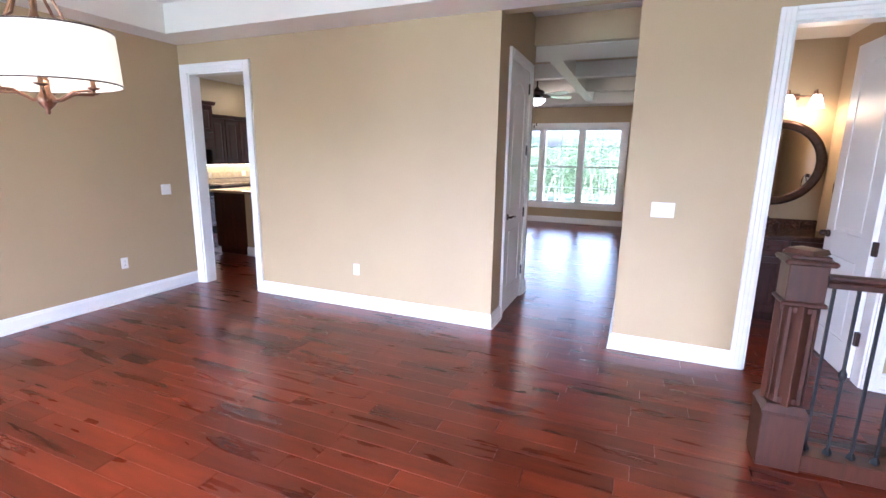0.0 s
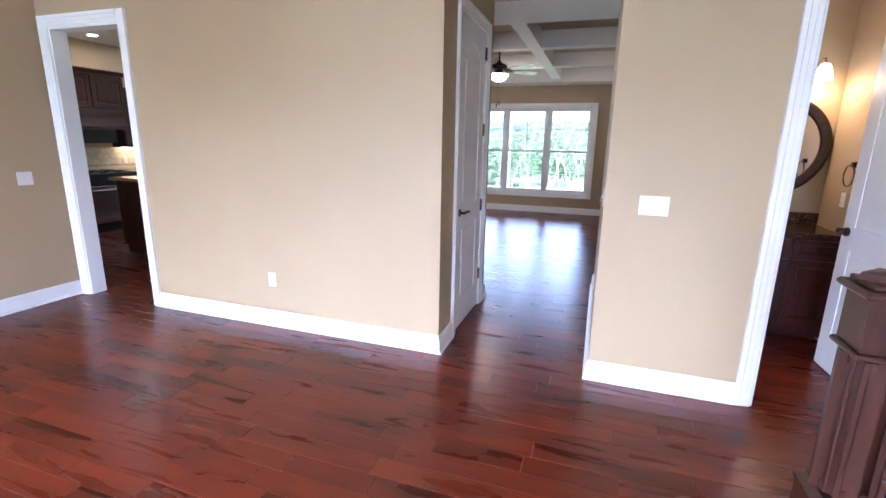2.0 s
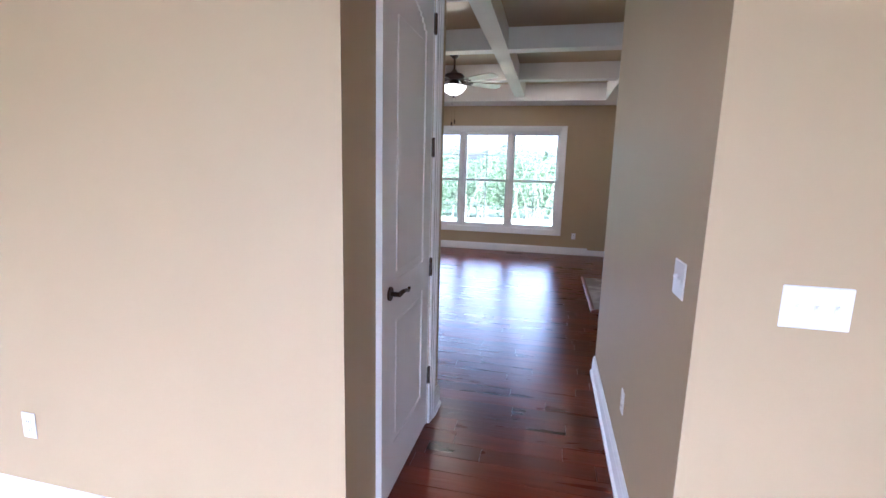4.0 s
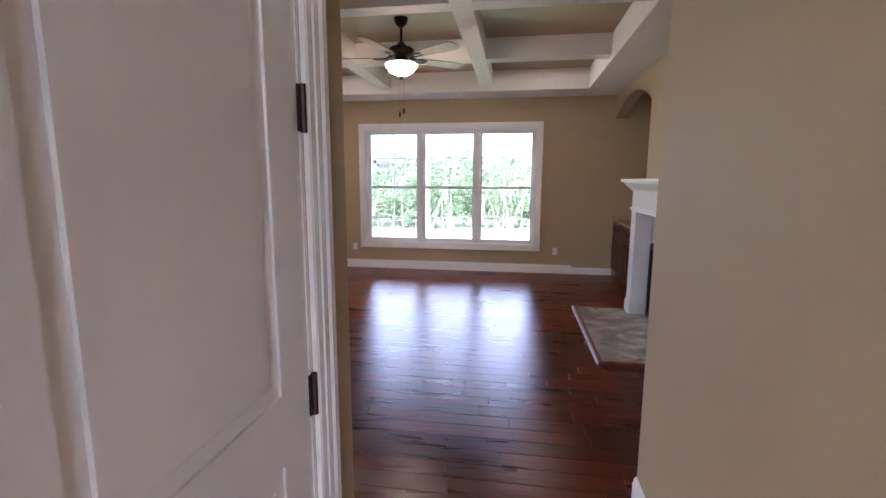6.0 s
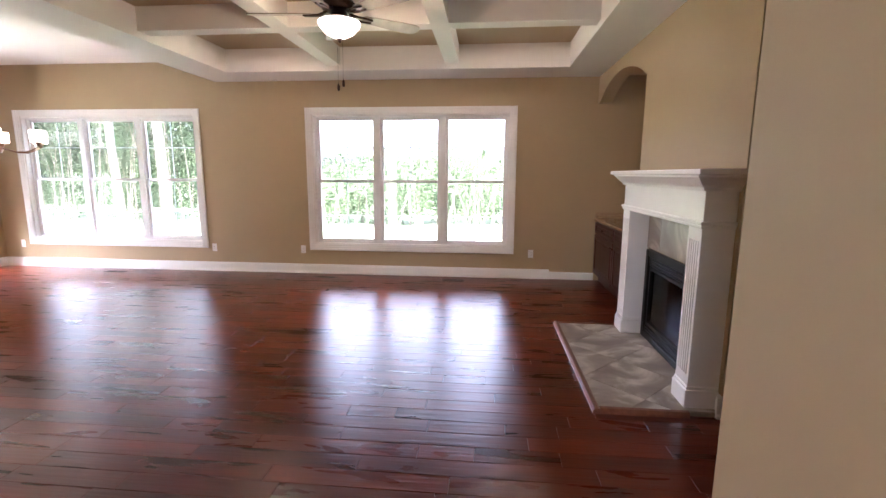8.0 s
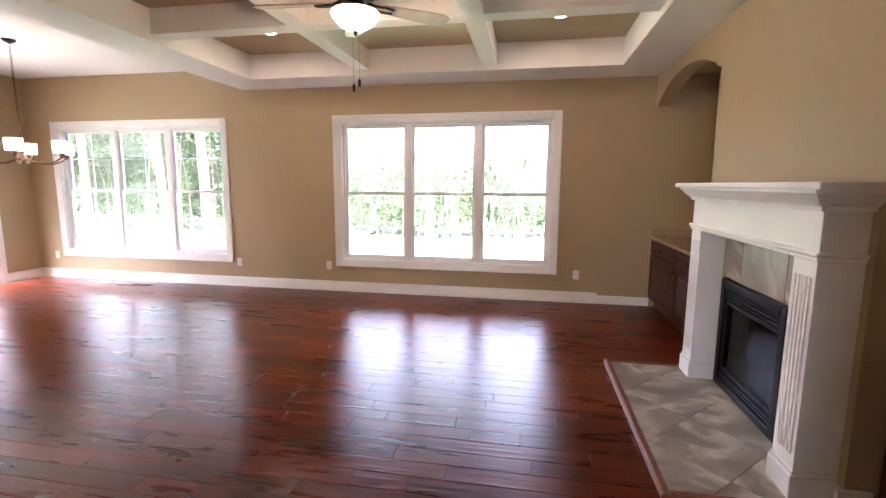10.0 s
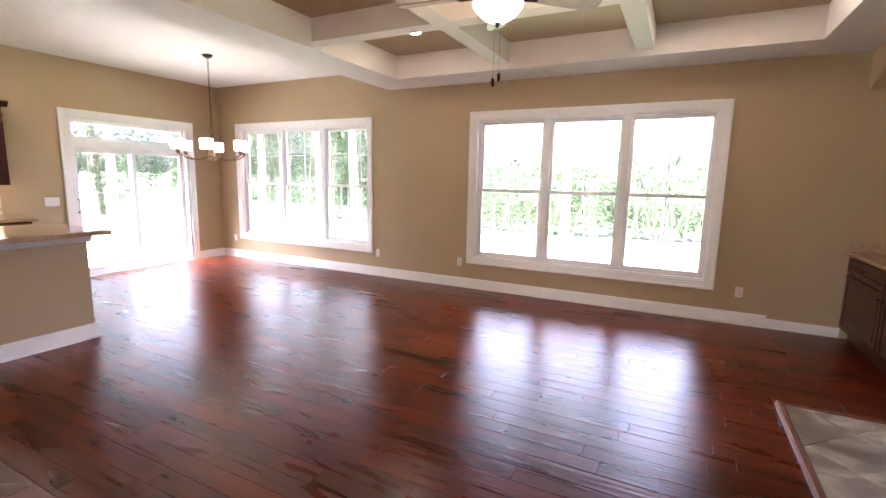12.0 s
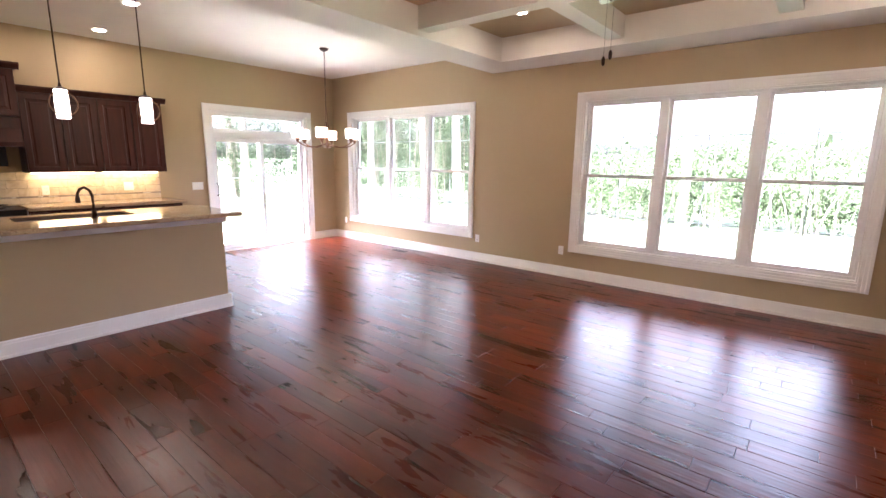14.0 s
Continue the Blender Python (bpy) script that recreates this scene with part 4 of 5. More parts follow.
def pendant(y):
    p = thing("pendant_light", "lit frosted glass pendant with bronze ring", "pendant light", (-5.36, y, 1.85), "kitchen pendants")
    part("shade", lathe(bmesh.new(), [(0.048, 0), (0.052, 0.01), (0.052, 0.235), (0.046, 0.245)], 20), M_GLOW, p, "lit frosted glass cylinder", True)
    bm = bmesh.new()
    k = 28
    tube(bm, [(0.016, 0.10 * math.sin(2 * math.pi * i / k), 0.122 + 0.10 * math.cos(2 * math.pi * i / k)) for i in range(k + 1)], 0.006, 6)
    bmesh.ops.translate(bm, verts=bm.verts, vec=(0.04, 0, 0))
    part("ring", bm, M_ANTIQUE, p)
    part("cap", lathe(bmesh.new(), [(0.05, 0.245), (0.05, 0.255), (0.015, 0.27), (0.01, 0.30)], 16), M_BRONZE, p)
    part("stem", tube(bmesh.new(), [(0, 0, 0.28), (0, 0, TOP - 1.85 - 0.02)], 0.006), M_BRONZE, p)
    part("canopy", lathe(bmesh.new(), [(0.02, TOP - 1.885), (0.06, TOP - 1.865), (0.062, TOP - 1.851)], 20), M_BRONZE, p)


pendant(7.07)
pendant(7.73)


def can_light(x, y, z):
    c = thing("recessed_light", "white trimmed recessed ceiling light, lit", "recessed light", (x, y, z), "recessed lights")
    part("trim", lathe(bmesh.new(), [(0.062, -0.001), (0.062, -0.006), (0.085, -0.006), (0.088, -0.001)], 24, cap=False), M_TRIM, c)
    part("lens", lathe(bmesh.new(), [(0.061, -0.001), (0.061, -0.004)], 24), M_CANLIGHT, c)


# the kitchen cans at y 6.6 and 6.2 are added, out of view
for x, y, z in ((-7.08, 7.88, TOP), (-5.63, 7.78, TOP), (-7.08, 6.6, TOP), (-2.72, 10.35, TOP), (0.20, 10.35, TOP), (-5.9, 6.2, TOP)):
    can_light(x, y, z)


def dining_chandelier():
    c = thing("chandelier", "antique bronze chandelier with lit oval cream shade", "chandelier", (-2.45, 1.80, 1.78))
    sx, sy = 0.47, 0.30
    bm = bmesh.new()
    k = 40
    outer = lathe(bm, [(1.0, 0.135), (0.985, 0.27), (0.965, 0.405)], k, sx=sx, sy=sy, cap=False)
    part("shade", bm, M_SHADE, c, "lit cream fabric drum shade", True)
    for z, f in ((0.135, 1.004), (0.400, 0.972)):
        part("shade_rim", lathe(bmesh.new(), [(f * 0.99, z - 0.004), (f, z - 0.004), (f, z + 0.004), (f * 0.99, z + 0.004)], k, sx=sx, sy=sy, cap=False), M_BRONZE, c)
    part("finial", lathe(bmesh.new(), [(0.004, -0.02), (0.012, -0.01), (0.01, 0.005), (0.035, 0.03), (0.05, 0.055), (0.04, 0.075), (0.025, 0.10), (0.02, 0.16)], 16), M_ANTIQUE, c, smooth=True)
    for i in range(6):
        a = 2 * math.pi * i / 6 + 0.3
        ca, sa = math.cos(a) * 0.33, math.sin(a) * 0.21
        part("arm", tube(bmesh.new(), [(ca * 0.1, sa * 0.1, 0.05), (ca * 0.3, sa * 0.3, 0.06), (ca * 0.6, sa * 0.6, 0.10), (ca, sa, 0.105)], 0.008, 6), M_ANTIQUE, c)
        part("candle_cup", lathe(bmesh.new(), [(0.01, 0.105), (0.03, 0.112), (0.03, 0.118), (0.011, 0.12), (0.011, 0.20)], 12, (ca, sa, 0)), M_ANTIQUE, c)
    part("stem", lathe(bmesh.new(), [(0.018, 0.15), (0.018, 0.42), (0.03, 0.46), (0.014, 0.52), (0.010, TOP - 1.80)], 12), M_ANTIQUE, c)
    for i in range(5):
        a = 2 * math.pi * i / 5
        ca, sa = math.cos(a), math.sin(a)
        part("strap", tube(bmesh.new(), [(ca * 0.32, sa * 0.22, 0.40), (ca * 0.16, sa * 0.13, 0.47), (ca * 0.08, sa * 0.08, 0.60), (ca * 0.05, sa * 0.05, 0.85)], 0.008, 6), M_ANTIQUE, c)
    part("canopy", lathe(bmesh.new(), [(0.03, TOP - 1.83), (0.07, TOP - 1.80), (0.075, TOP - 1.7815)], 20), M_ANTIQUE, c)


dining_chandelier()


def breakfast_chandelier():
    c = thing("chandelier", "bronze six-arm chandelier with lit white glass shades", "chandelier", (-5.66, 10.09, 1.69))
    part("finial", lathe(bmesh.new(), [(0.005, -0.02), (0.02, 0.0), (0.03, 0.03), (0.014, 0.06), (0.01, 0.35)], 14), M_ANTIQUE, c, smooth=True)
    for i in range(6):
        a = 2 * math.pi * i / 6 + 0.25
        ca, sa = math.cos(a), math.sin(a)
        arm = part("arm", tube(bmesh.new(), [(ca * r, sa * r, z) for r, z in ((0.02, 0.05), (0.08, 0.03), (0.18, 0.0), (0.28, 0.0), (0.36, 0.03), (0.42, 0.07), (0.42, 0.12))], 0.009, 6), M_ANTIQUE, c)
        part("cup", lathe(bmesh.new(), [(0.012, 0.06), (0.03, 0.10), (0.034, 0.118)], 12, (ca * 0.42, sa * 0.42, 0)), M_ANTIQUE, arm)
        part("shade", lathe(bmesh.new(), [(0.074, 0.119), (0.076, 0.122), (0.078, 0.245), (0.075, 0.247)], 20, (ca * 0.42, sa * 0.42, 0)), M_GLOW, c, "lit white glass drum shade", True)
    for k in (-1, 1):
        part("strap", tube(bmesh.new(), [(0.02 * k, 0, 0.10), (0.045 * k, 0, 0.25), (0.02 * k, 0, 0.42), (0.004 * k, 0, 0.52)], 0.006, 6), M_ANTIQUE, c)
    top = TOP - 1.69
    k = 0
    z = 0.50
    while z < top - 0.05:
        bm = bmesh.new()
        n = 10
        pts = [(0.010 * math.cos(2 * math.pi * i / n), 0, z + 0.014 + 0.022 * math.sin(2 * math.pi * i / n)) for i in range(n + 1)]
        if k % 2:
            pts = [(0, p[0], p[2]) for p in pts]
        part("chain_link", tube(bm, pts, 0.0028, 5), M_BRONZE, c)
        z += 0.034
        k += 1
    part("canopy", lathe(bmesh.new(), [(0.015, top - 0.045), (0.055, top - 0.025), (0.065, top - 0.001)], 20), M_BRONZE, c)


breakfast_chandelier()


def ceiling_fan():
    f = thing("ceiling_fan", "bronze five-blade ceiling fan with lit glass bowl", "ceiling fan", (-1.2, 8.83, 2.48))
    part("bowl", lathe(bmesh.new(), [(0.012, 0.0), (0.06, 0.012), (0.11, 0.04), (0.15, 0.085), (0.16, 0.11), (0.155, 0.118)], 28), M_GLOW, f, "lit frosted glass bowl", True)
    part("finial", lathe(bmesh.new(), [(0.004, -0.03), (0.012, -0.02), (0.014, -0.006), (0.02, -0.001)], 12), M_BRONZE, f)
    part("fitter", lathe(bmesh.new(), [(0.14, 0.119), (0.145, 0.13), (0.07, 0.15), (0.06, 0.19)], 24), M_BRONZE, f, smooth=True)
    part("motor", lathe(bmesh.new(), [(0.08, 0.19), (0.125, 0.205), (0.135, 0.235), (0.11, 0.265), (0.05, 0.285), (0.025, 0.32)], 28), M_BRONZE, f, smooth=True)
    part("downrod", tube(bmesh.new(), [(0, 0, 0.30), (0, 0, 0.50)], 0.013, 10), M_BRONZE, f)
    part("canopy", lathe(bmesh.new(), [(0.025, 0.455), (0.06, 0.49), (0.07, 0.539)], 24), M_BRONZE, f)
    for i in range(5):
        a = 2 * math.pi * i / 5 + radians(40)
        m = Matrix.Rotation(a, 4, "Z") @ Matrix.Translation((0, 0, 0.175)) @ Matrix.Rotation(radians(-12), 4, "X")
        bm = bmesh.new()
        outline = [(0.20, -0.042), (0.32, -0.056), (0.52, -0.070), (0.64, -0.072), (0.69, -0.050), (0.70, 0), (0.69, 0.050), (0.64, 0.072), (0.52, 0.070), (0.32, 0.056), (0.20, 0.042)]
        up = [bm.verts.new(m @ Vector((x, y, 0.004))) for x, y in outline]
        lo = [bm.verts.new(m @ Vector((x, y, -0.004))) for x, y in outline]
        n = len(outline)
        for k in range(n):
            j = (k + 1) % n
            bm.faces.new((lo[k], lo[j], up[j], up[k]))
        bm.faces.new(up)
        bm.faces.new(list(reversed(lo)))
        b = part("blade", bm, M_FANBLADE, f)
        bm = bmesh.new()
        tube(bm, [m @ Vector(q) for q in ((0.09, 0, 0.02), (0.15, 0.02, -0.005), (0.20, 0.03, -0.008), (0.27, 0.02, -0.008))], 0.009, 6)
        tube(bm, [m @ Vector(q) for q in ((0.09, 0, 0.02), (0.15, -0.02, -0.005), (0.20, -0.03, -0.008), (0.27, -0.02, -0.008))], 0.009, 6)
        part("blade_iron", bm, M_BRONZE, b)
    for dx, zl in ((-0.02, -0.33), (0.02, -0.30)):
        part("pull_chain", tube(bmesh.new(), [(dx, 0.0, -0.001), (dx, 0.0, zl)], 0.0009, 5), M_BRONZE, f)
        part("pull_knob", lathe(bmesh.new(), [(0.004, zl - 0.055), (0.010, zl - 0.045), (0.011, zl - 0.015), (0.004, zl)], 8, (dx, 0, 0)), M_BRONZE, f)


ceiling_fan()

# ---- stair guard ----


def newel():
    n = thing("newel_post", "stained oak box newel post with panelled faces", "newel post", (1.40, 2.93, 0.0))

    def sq(w, z0, z1, bev=0.004):
        return boxes((-w, -w, z0, w, w, z1), bev=bev)
    part("base", sq(0.098, 0.001, 0.30), M_OAK, n)
    part("base_moulding", lathe(bmesh.new(), [(0.145, 0.30), (0.145, 0.315), (0.118, 0.345), (0.112, 0.35)], 4), M_OAK, n)
    n.children[-1].rotation_euler = (0, 0, radians(45))
    part("shaft", sq(0.070, 0.345, 0.88), M_OAK, n)
    for k in range(4):
        m = Matrix.Rotation(math.pi / 2 * k, 4, "Z")
        bm = boxes((-0.058, -0.078, 0.36, -0.040, -0.070, 0.87), (0.040, -0.078, 0.36, 0.058, -0.070, 0.87), (-0.040, -0.078, 0.36, 0.040, -0.070, 0.39), (-0.040, -0.078, 0.84, 0.040, -0.070, 0.87), bev=0.002)
        bmesh.ops.transform(bm, matrix=m, verts=bm.verts)
        part("panel_frame", bm, M_OAK, n)
    part("collar", sq(0.094, 0.878, 0.898, 0.006), M_OAK, n)
    part("block", sq(0.080, 0.898, 1.085), M_OAK, n)
    part("cap_moulding", sq(0.106, 1.082, 1.108, 0.009), M_OAK, n)
    part("cap", sq(0.080, 1.108, 1.128, 0.004), M_OAK, n)
    part("cap_top", lathe(bmesh.new(), [(0.098, 1.128), (0.085, 1.152), (0.02, 1.158)], 4), M_OAK, n)
    n.children[-1].rotation_euler = (0, 0, radians(45))
    r = thing("stair_railing", "stained oak handrail with black iron balusters", "railing", (1.50, 2.93, 0.0))
    prof = [(-0.03, -0.06), (0.03, -0.06), (0.03, -0.035), (0.024, -0.03), (0.034, -0.018), (0.030, -0.003), (0.012, 0.004), (-0.012, 0.004), (-0.030, -0.003), (-0.034, -0.018), (-0.024, -0.03), (-0.03, -0.035)]
    part("handrail", sweep(bmesh.new(), prof, (0.0, 0, 1.03), (3.05, 0, 1.03), (0, 1, 0)), M_OAK, r)
    part("shoe_rail", boxes((0.0, -0.075, 0.001, 3.05, 0.045, 0.094), bev=0.006), M_OAK, r)
    for i in range(30):
        x = 0.03 + 0.0965 * i
        b = part("baluster", boxes((x - 0.0065, -0.0185, 0.095, x + 0.0065, -0.0055, 0.975)), M_IRON, r, "black iron baluster")
        part("foot", lathe(bmesh.new(), [(0.021, 0.0945), (0.021, 0.104), (0.011, 0.128)], 4, (x, -0.012, 0)), M_IRON, b)
        if i % 2:
            part("knuckle", lathe(bmesh.new(), [(0.008, 0.50), (0.019, 0.525), (0.019, 0.54), (0.008, 0.565)], 8, (x, -0.012, 0)), M_IRON, b)


newel()

# ---- powder room ----


def M_van(u, d, z):
    return (u, 5.45 - d, z)


base_cabinet(M_van, 1.30, 2.335, 0.54, 0.845, "dark cherry bathroom vanity cabinet", 3, group="vanity")
countertop("dark granite vanity countertop", [(1.28, 5.42, 0.847, 2.338, 5.998, 0.88)], M_DGRANITE)
tagged(link("backsplash_strip", boxes((1.28, 5.978, 0.8805, 2.338, 5.998, 0.98), bev=0.003), M_DGRANITE), "dark granite backsplash strip above vanity", "backsplash")
fb = thing("vanity_faucet", "dark bronze bathroom faucet on dark granite", "faucet", (1.88, 5.88, 0.8805))
part("spout", tube(bmesh.new(), [(0, 0, 0), (0, 0, 0.09), (0, -0.03, 0.12), (0, -0.10, 0.10)], 0.012), M_BRONZE, fb, smooth=True)
for dx in (-0.10, 0.10):
    part("handle", lathe(bmesh.new(), [(0.022, 0), (0.014, 0.02), (0.012, 0.05), (0.024, 0.06), (0.02, 0.07)], 12, (dx, 0, 0)), M_BRONZE, fb)
mi = thing("wall_mirror", "round mirror in dark bronze frame", "mirror", (1.90, 5.998, 1.55))
rot = Matrix.Rotation(radians(90), 4, "X")
bm = lathe(bmesh.new(), [(0.345, 0.004), (0.345, 0.02), (0.36, 0.035), (0.385, 0.03), (0.395, 0.042), (0.425, 0.034), (0.434, 0.004)], 48, cap=False)
bmesh.ops.transform(bm, matrix=rot, verts=bm.verts)
part("frame", bm, M_BRONZE, mi, "dark bronze moulded round frame", True)
bm = lathe(bmesh.new(), [(0.347, 0.003), (0.347, 0.009)], 48)
bmesh.ops.transform(bm, matrix=rot, verts=bm.verts)
part("glass", bm, M_MIRROR, mi, "mirror glass")
sc = thing("vanity_light", "bronze vanity sconce with lit glass shades", "sconce", (1.90, 5.998, 2.20))
part("back_plate", boxes((-0.12, -0.02, -0.03, 0.12, -0.001, 0.03), bev=0.006), M_ANTIQUE, sc)
part("bar", tube(bmesh.new(), [(-0.30, -0.06, 0.0), (0.30, -0.06, 0.0)], 0.009), M_ANTIQUE, sc)
part("bracket", tube(bmesh.new(), [(0, -0.02, 0), (0, -0.06, 0)], 0.012), M_ANTIQUE, sc)
for dx in (-0.22, 0.0, 0.22):
    part("arm", tube(bmesh.new(), [(dx, -0.06, 0.0), (dx, -0.10, 0.05), (dx, -0.15, 0.045), (dx, -0.165, 0.0)], 0.008), M_ANTIQUE, sc)
    part("shade", lathe(bmesh.new(), [(0.03, 0.0), (0.045, -0.03), (0.06, -0.09), (0.068, -0.125)], 20, (dx, -0.165, 0), cap=False), M_GLOW, sc, "lit frosted glass bell shade", True)
tr = thing("towel_ring", "dark bronze towel ring on wall", "towel ring", (2.339, 5.52, 1.42))
part("mount", boxes((-0.035, -0.02, -0.02, -0.0005, 0.02, 0.02), bev=0.005), M_BRONZE, tr)
k = 24
part("ring", tube(bmesh.new(), [(-0.04, 0.08 * math.sin(2 * math.pi * i / k), -0.085 + 0.08 * math.cos(2 * math.pi * i / k)) for i in range(k + 1)], 0.005, 6), M_BRONZE, tr)

# ---- outside ----
gz = -0.35
gb = bmesh.new()
bmesh.ops.create_grid(gb, x_segments=4, y_segments=4, size=1500, matrix=Matrix.Translation((0, 0, gz)))
struct("ground", gb, M_GRASS, "mown green lawn reaching to the trees", "lawn")
struct("patio", boxes((XK - 3.6, 8.6, gz + 0.004, XK - 0.17, 11.8, -0.06), bev=0.01), M_CONCRETE, "pale concrete patio slab outside sliding door", "patio")
struct("foundation", boxes((-7.9, -2.1, gz + 0.002, 4.7, 11.85, -0.05)), M_CONCRETE, "concrete foundation under the house", "foundation")


def leaf_cloud(rng, centre, radii, count, size):
    """Small leaf quads scattered through an uneven volume."""
    d = rng.normal(size=(count, 3))
    d /= np.linalg.norm(d, axis=1)[:, None]
    r = rng.uniform(0.35, 1.0, count) ** 0.6
    lump = 1 + 0.28 * np.sin(d[:, 0] * 7 + centre[0]) * np.cos(d[:, 2] * 6 + centre[1])
    c = np.array(centre) + d * (r * lump)[:, None] * np.array(radii)
    a = rng.normal(size=(count, 3))
    a /= np.linalg.norm(a, axis=1)[:, None]
    b = np.cross(a, rng.normal(size=(count, 3)))
    b /= np.linalg.norm(b, axis=1)[:, None]
    s = size * rng.uniform(0.6, 1.4, count)[:, None]
    return np.stack([c - a * s, c - b * s * 0.5, c + a * s, c + b * s * 0.5], 1).reshape(-1, 3)


def quads(name, verts, mat):
    me = bpy.data.meshes.new(name)
    n = len(verts) // 4
    me.from_pydata(verts.tolist(), [], np.arange(n * 4).reshape(-1, 4).tolist())
    me.materials.append(mat)
    return new(name, me)


rng = np.random.default_rng(5)


def tree(x, y, h, r, trunk, leaves=5400, low=0.35, mat=None):
    t = thing("tree", "leafy green deciduous tree at the lawn edge", "tree", (x, y, gz - 0.02), "trees behind the lawn")
    bm = bmesh.new()
    lean = rng.normal(size=2) * 0.25
    tube(bm, [(0, 0, 0), (lean[0] * 0.3, lean[1] * 0.3, h * 0.3), (lean[0] * 0.7, lean[1] * 0.7, h * 0.6), (lean[0], lean[1], h * 0.9)], [trunk, trunk * 0.8, trunk * 0.55, trunk * 0.15], 9)
    vs = []
    for i in range(9):
        z = h * (low + (0.92 - low) * i / 8)
        a = rng.uniform(0, 6.28)
        rr = r * (1.0 - 0.5 * abs(i / 8 - 0.4)) * rng.uniform(0.5, 0.8)
        tip = (math.cos(a) * rr, math.sin(a) * rr, z + 0.3)
        tube(bm, [(lean[0] * 0.5, lean[1] * 0.5, z - 0.5), (tip[0] * 0.5, tip[1] * 0.5, z), tip], [trunk * 0.35, trunk * 0.22, trunk * 0.08], 5)
        vs.append(leaf_cloud(rng, tip, (r * 0.55, r * 0.55, h * 0.13), leaves // 9, 0.075))
    part("trunk", bm, M_BARK, t, "grey-brown trunk with limbs")
    ob = quads("crown", np.concatenate(vs), mat or M_LEAF)
    ob.parent = t


for x, y, h, r, tk in ((-9.8, 18.5, 10, 2.8, 0.16), (-12.3, 19.6, 11, 3.0, 0.14), (-15.0, 18.0, 11, 3.0, 0.16), (-18.5, 15.5, 11, 3.2, 0.18), (-20.0, 12.2, 11, 3.4, 0.20), (-19.5, 8.8, 10, 3.0, 0.16), (-22.5, 17.0, 12, 3.6, 0.2), (-16.2, 12.4, 9, 1.6, 0.16), (-21.5, 5.0, 11, 3.4, 0.2), (-8.2, 21.0, 10, 2.6, 0.13), (-17.0, 21.0, 12, 3.2, 0.18)):
    tree(x, y, h, r, tk, low=0.42, mat=M_LEAF if x > -15 else M_LEAF2)
tree(-3.3, 20.9, 10, 2.2, 0.17, low=0.68)

# hedge of mixed shrubs behind the lawn
hv = []
tw = bmesh.new()
for i in range(64):
    s = i / 63
    if i < 40:
        cx, cy = -20 + 32 * (i / 39), 22.0 + rng.uniform(-0.8, 0.8)
    else:
        cx, cy = -21.5 + rng.uniform(-0.8, 0.8), -2 + 25 * ((i - 40) / 23)
    hgt = rng.uniform(1.9, 3.1) + (2.4 if cx < -9 else 0)
    hv.append(leaf_cloud(rng, (cx, cy, gz + hgt * 0.52), (1.1, 0.9, hgt * 0.52), 6800, 0.040))
    for k in range(6):
        bx, by = cx + rng.uniform(-0.7, 0.7), cy - rng.uniform(0.2, 0.9)
        a = rng.uniform(-0.9, 0.9)
        tube(tw, [(bx, by, gz), (bx + a * 0.3, by, gz + hgt * 0.4), (bx + a * 1.0, by - 0.1, gz + hgt * rng.uniform(0.7, 1.0))], [0.016, 0.012, 0.004], 4)
ob = tagged(quads("hedge", np.concatenate(hv), M_LEAF), "dense green shrub hedge behind the lawn", "hedge", kind="stuff")
tagged(link("twigs", tw, M_BARK), "bare grey branches in the hedge", "branches", kind="stuff")
dk = []
for i in range(30):
    dk.append(leaf_cloud(rng, (-34 + 2.0 * i, 29 + rng.uniform(-1, 1), 0.5), (2.0, 1.2, rng.uniform(1.5, 2.1) + (4.6 if i < 12 else 0)), 1500, 0.17))
tagged(quads("far_woods", np.concatenate(dk), M_LEAF), "green woods beyond the hedge", "woods", kind="stuff")

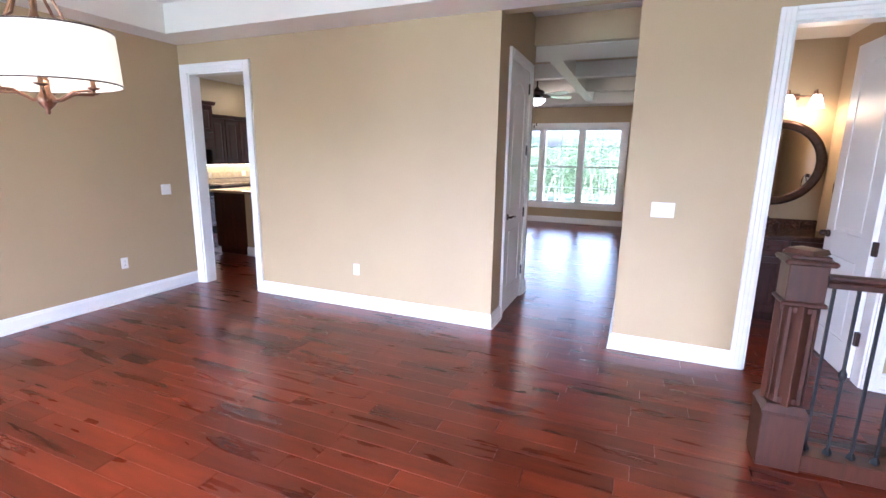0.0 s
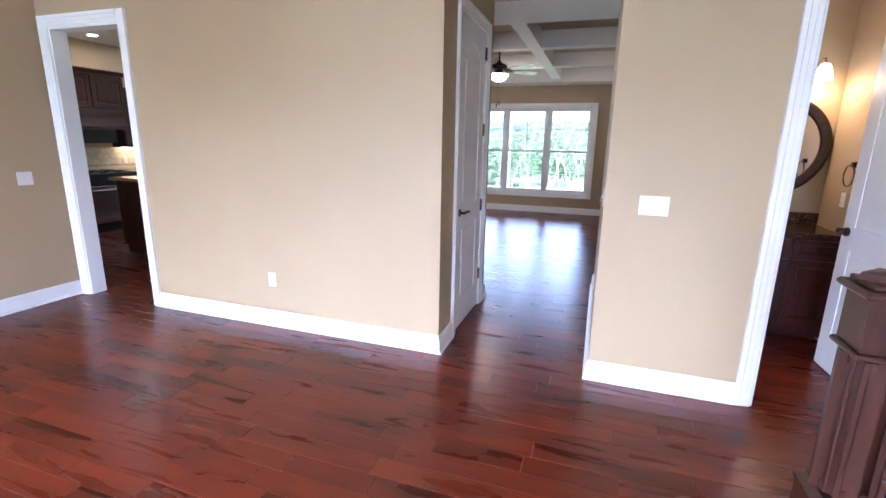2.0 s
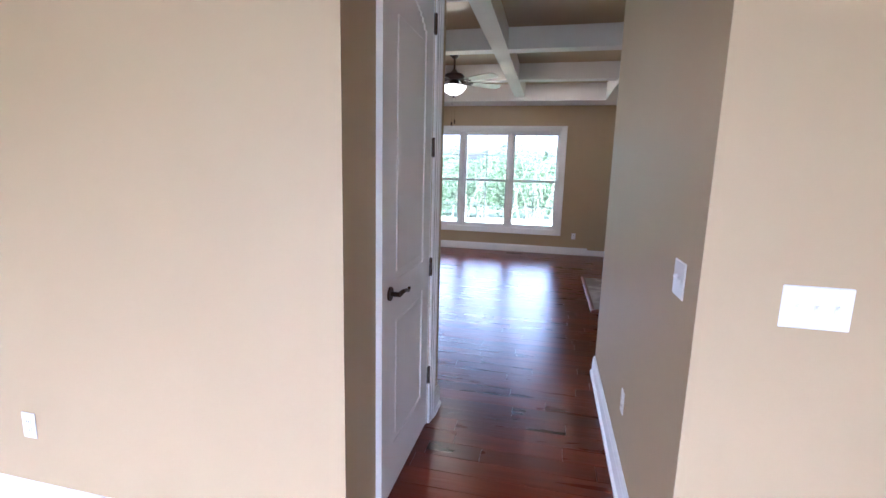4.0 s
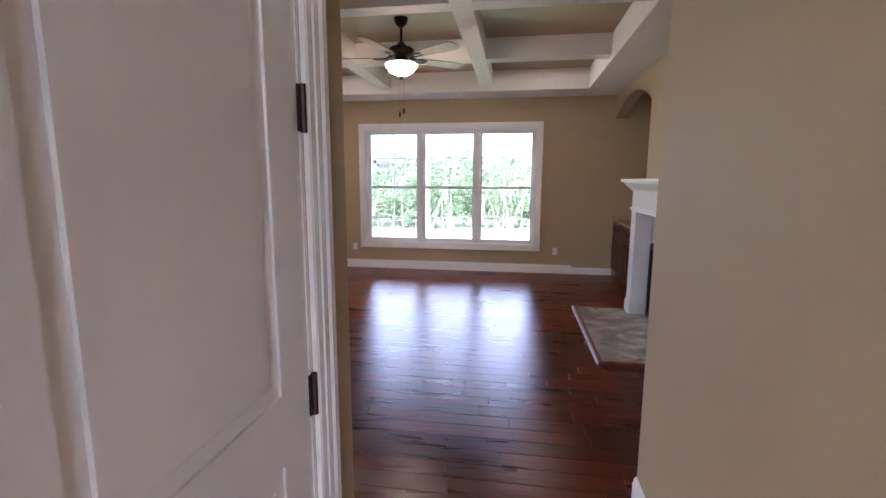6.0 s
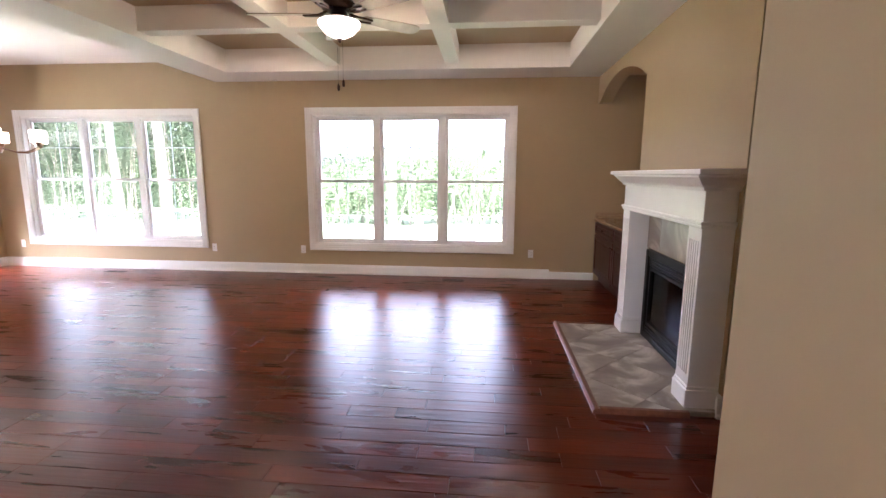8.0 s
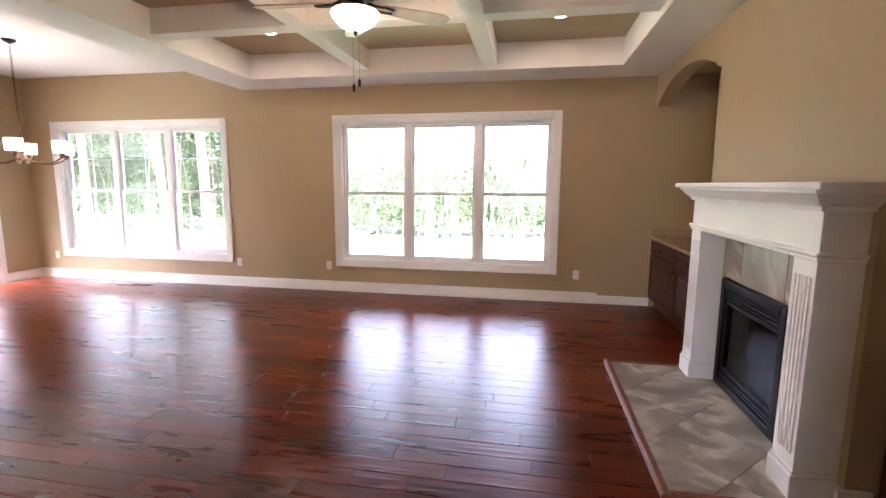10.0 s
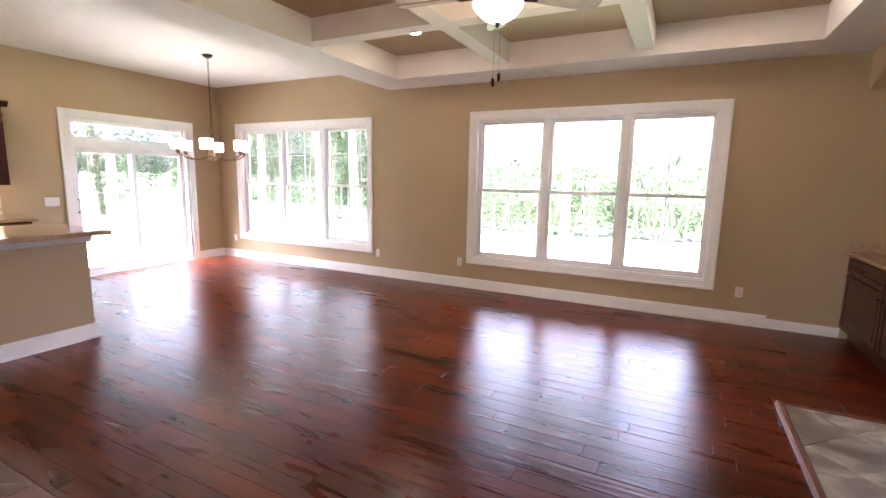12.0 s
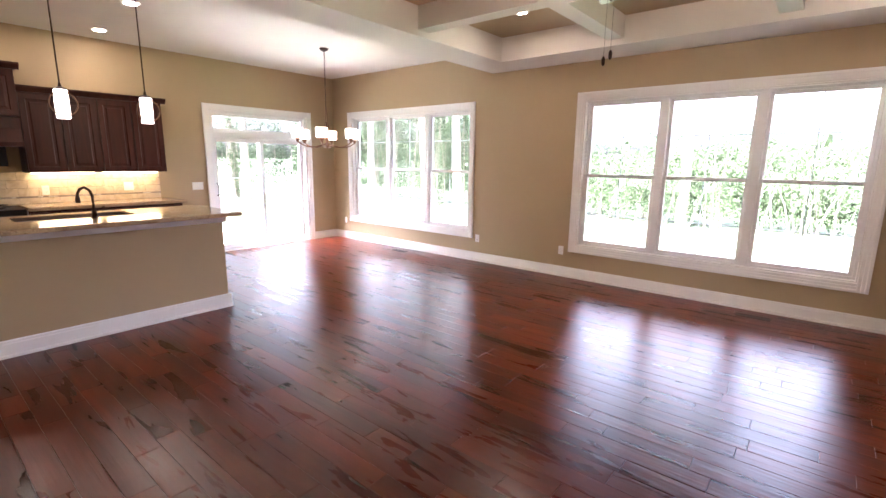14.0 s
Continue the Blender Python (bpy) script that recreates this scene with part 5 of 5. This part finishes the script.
# ---- floor boards ----
struct("floor_slab", boxes((XD - 0.1, -1.9, -0.045, 4.5, YD, -0.016), (XK - 0.01, YD, -0.045, 2.3, YF, -0.016)), M_GAP, "dark base beneath the floor boards", "floor")
floor = tagged(new("floor"), "glossy reddish brown hand-scraped hardwood plank floor", "floor", kind="structure")
random.seed(11)
PW = 0.127
_cache = {}


def plank_mesh(length, w):
    key = (round(length, 2), round(w, 3))
    if key not in _cache:
        v, f = plank_geo(0, 0, length, w)
        me = bpy.data.meshes.new("plank")
        me.from_pydata(v, [], f)
        me.materials.append(M_FLOOR)
        _cache[key] = me
    return _cache[key]


def plank_geo(x, y, ln, w):
    g, c, z = 0.0005, 0.0018, -0.0018
    x0, x1, y0, y1 = x + g, x + ln - g, y + g, y + w - g
    v = [(x0, y0, -0.015), (x1, y0, -0.015), (x1, y1, -0.015), (x0, y1, -0.015),
         (x0, y0, z), (x1, y0, z), (x1, y1, z), (x0, y1, z),
         (x0 + c, y0 + c, 0), (x1 - c, y0 + c, 0), (x1 - c, y1 - c, 0), (x0 + c, y1 - c, 0)]
    f = [(8, 9, 10, 11)]
    for i in range(4):
        j = (i + 1) % 4
        f += [(i, j, 4 + j, 4 + i), (4 + i, 4 + j, 8 + j, 8 + i)]
    return v, f


rv, rf, near = [], [], 0
row, y = 0, -1.9
while y < YF - 0.01:
    w = min(PW, YF - y)
    x = XK - random.uniform(0, 0.8)
    while x < 4.5:
        ln = random.choice((0.3, 0.45, 0.6, 0.75, 0.9, 1.05, 1.2))
        a, b = max(x, XK), min(x + ln, 4.5)
        if y < YD - 0.05:
            a = max(a, XD - 0.1)
        else:
            b = min(b, 2.3)
        mid = (a + b) / 2
        if b - a > 0.02:
            if near < 300 and -2.6 < mid < 1.2 and 4.6 < y < 10.4:
                ob = new("plank", plank_mesh(b - a, w))
                ob.location = (a, y, 0)
                ob.parent = floor
                near += 1
            else:
                v, f = plank_geo(a, y, b - a, w)
                k = len(rv)
                rv += v
                rf += [tuple(i + k for i in q) for q in f]
        x += ln
    y += PW
me = bpy.data.meshes.new("floor_boards")
me.from_pydata(rv, [], rf)
me.materials.append(M_FLOOR_REST)
fb = new("floor_boards", me)
fb.parent = floor
tagged(fb, "glossy reddish brown hardwood floor boards", kind="stuff")
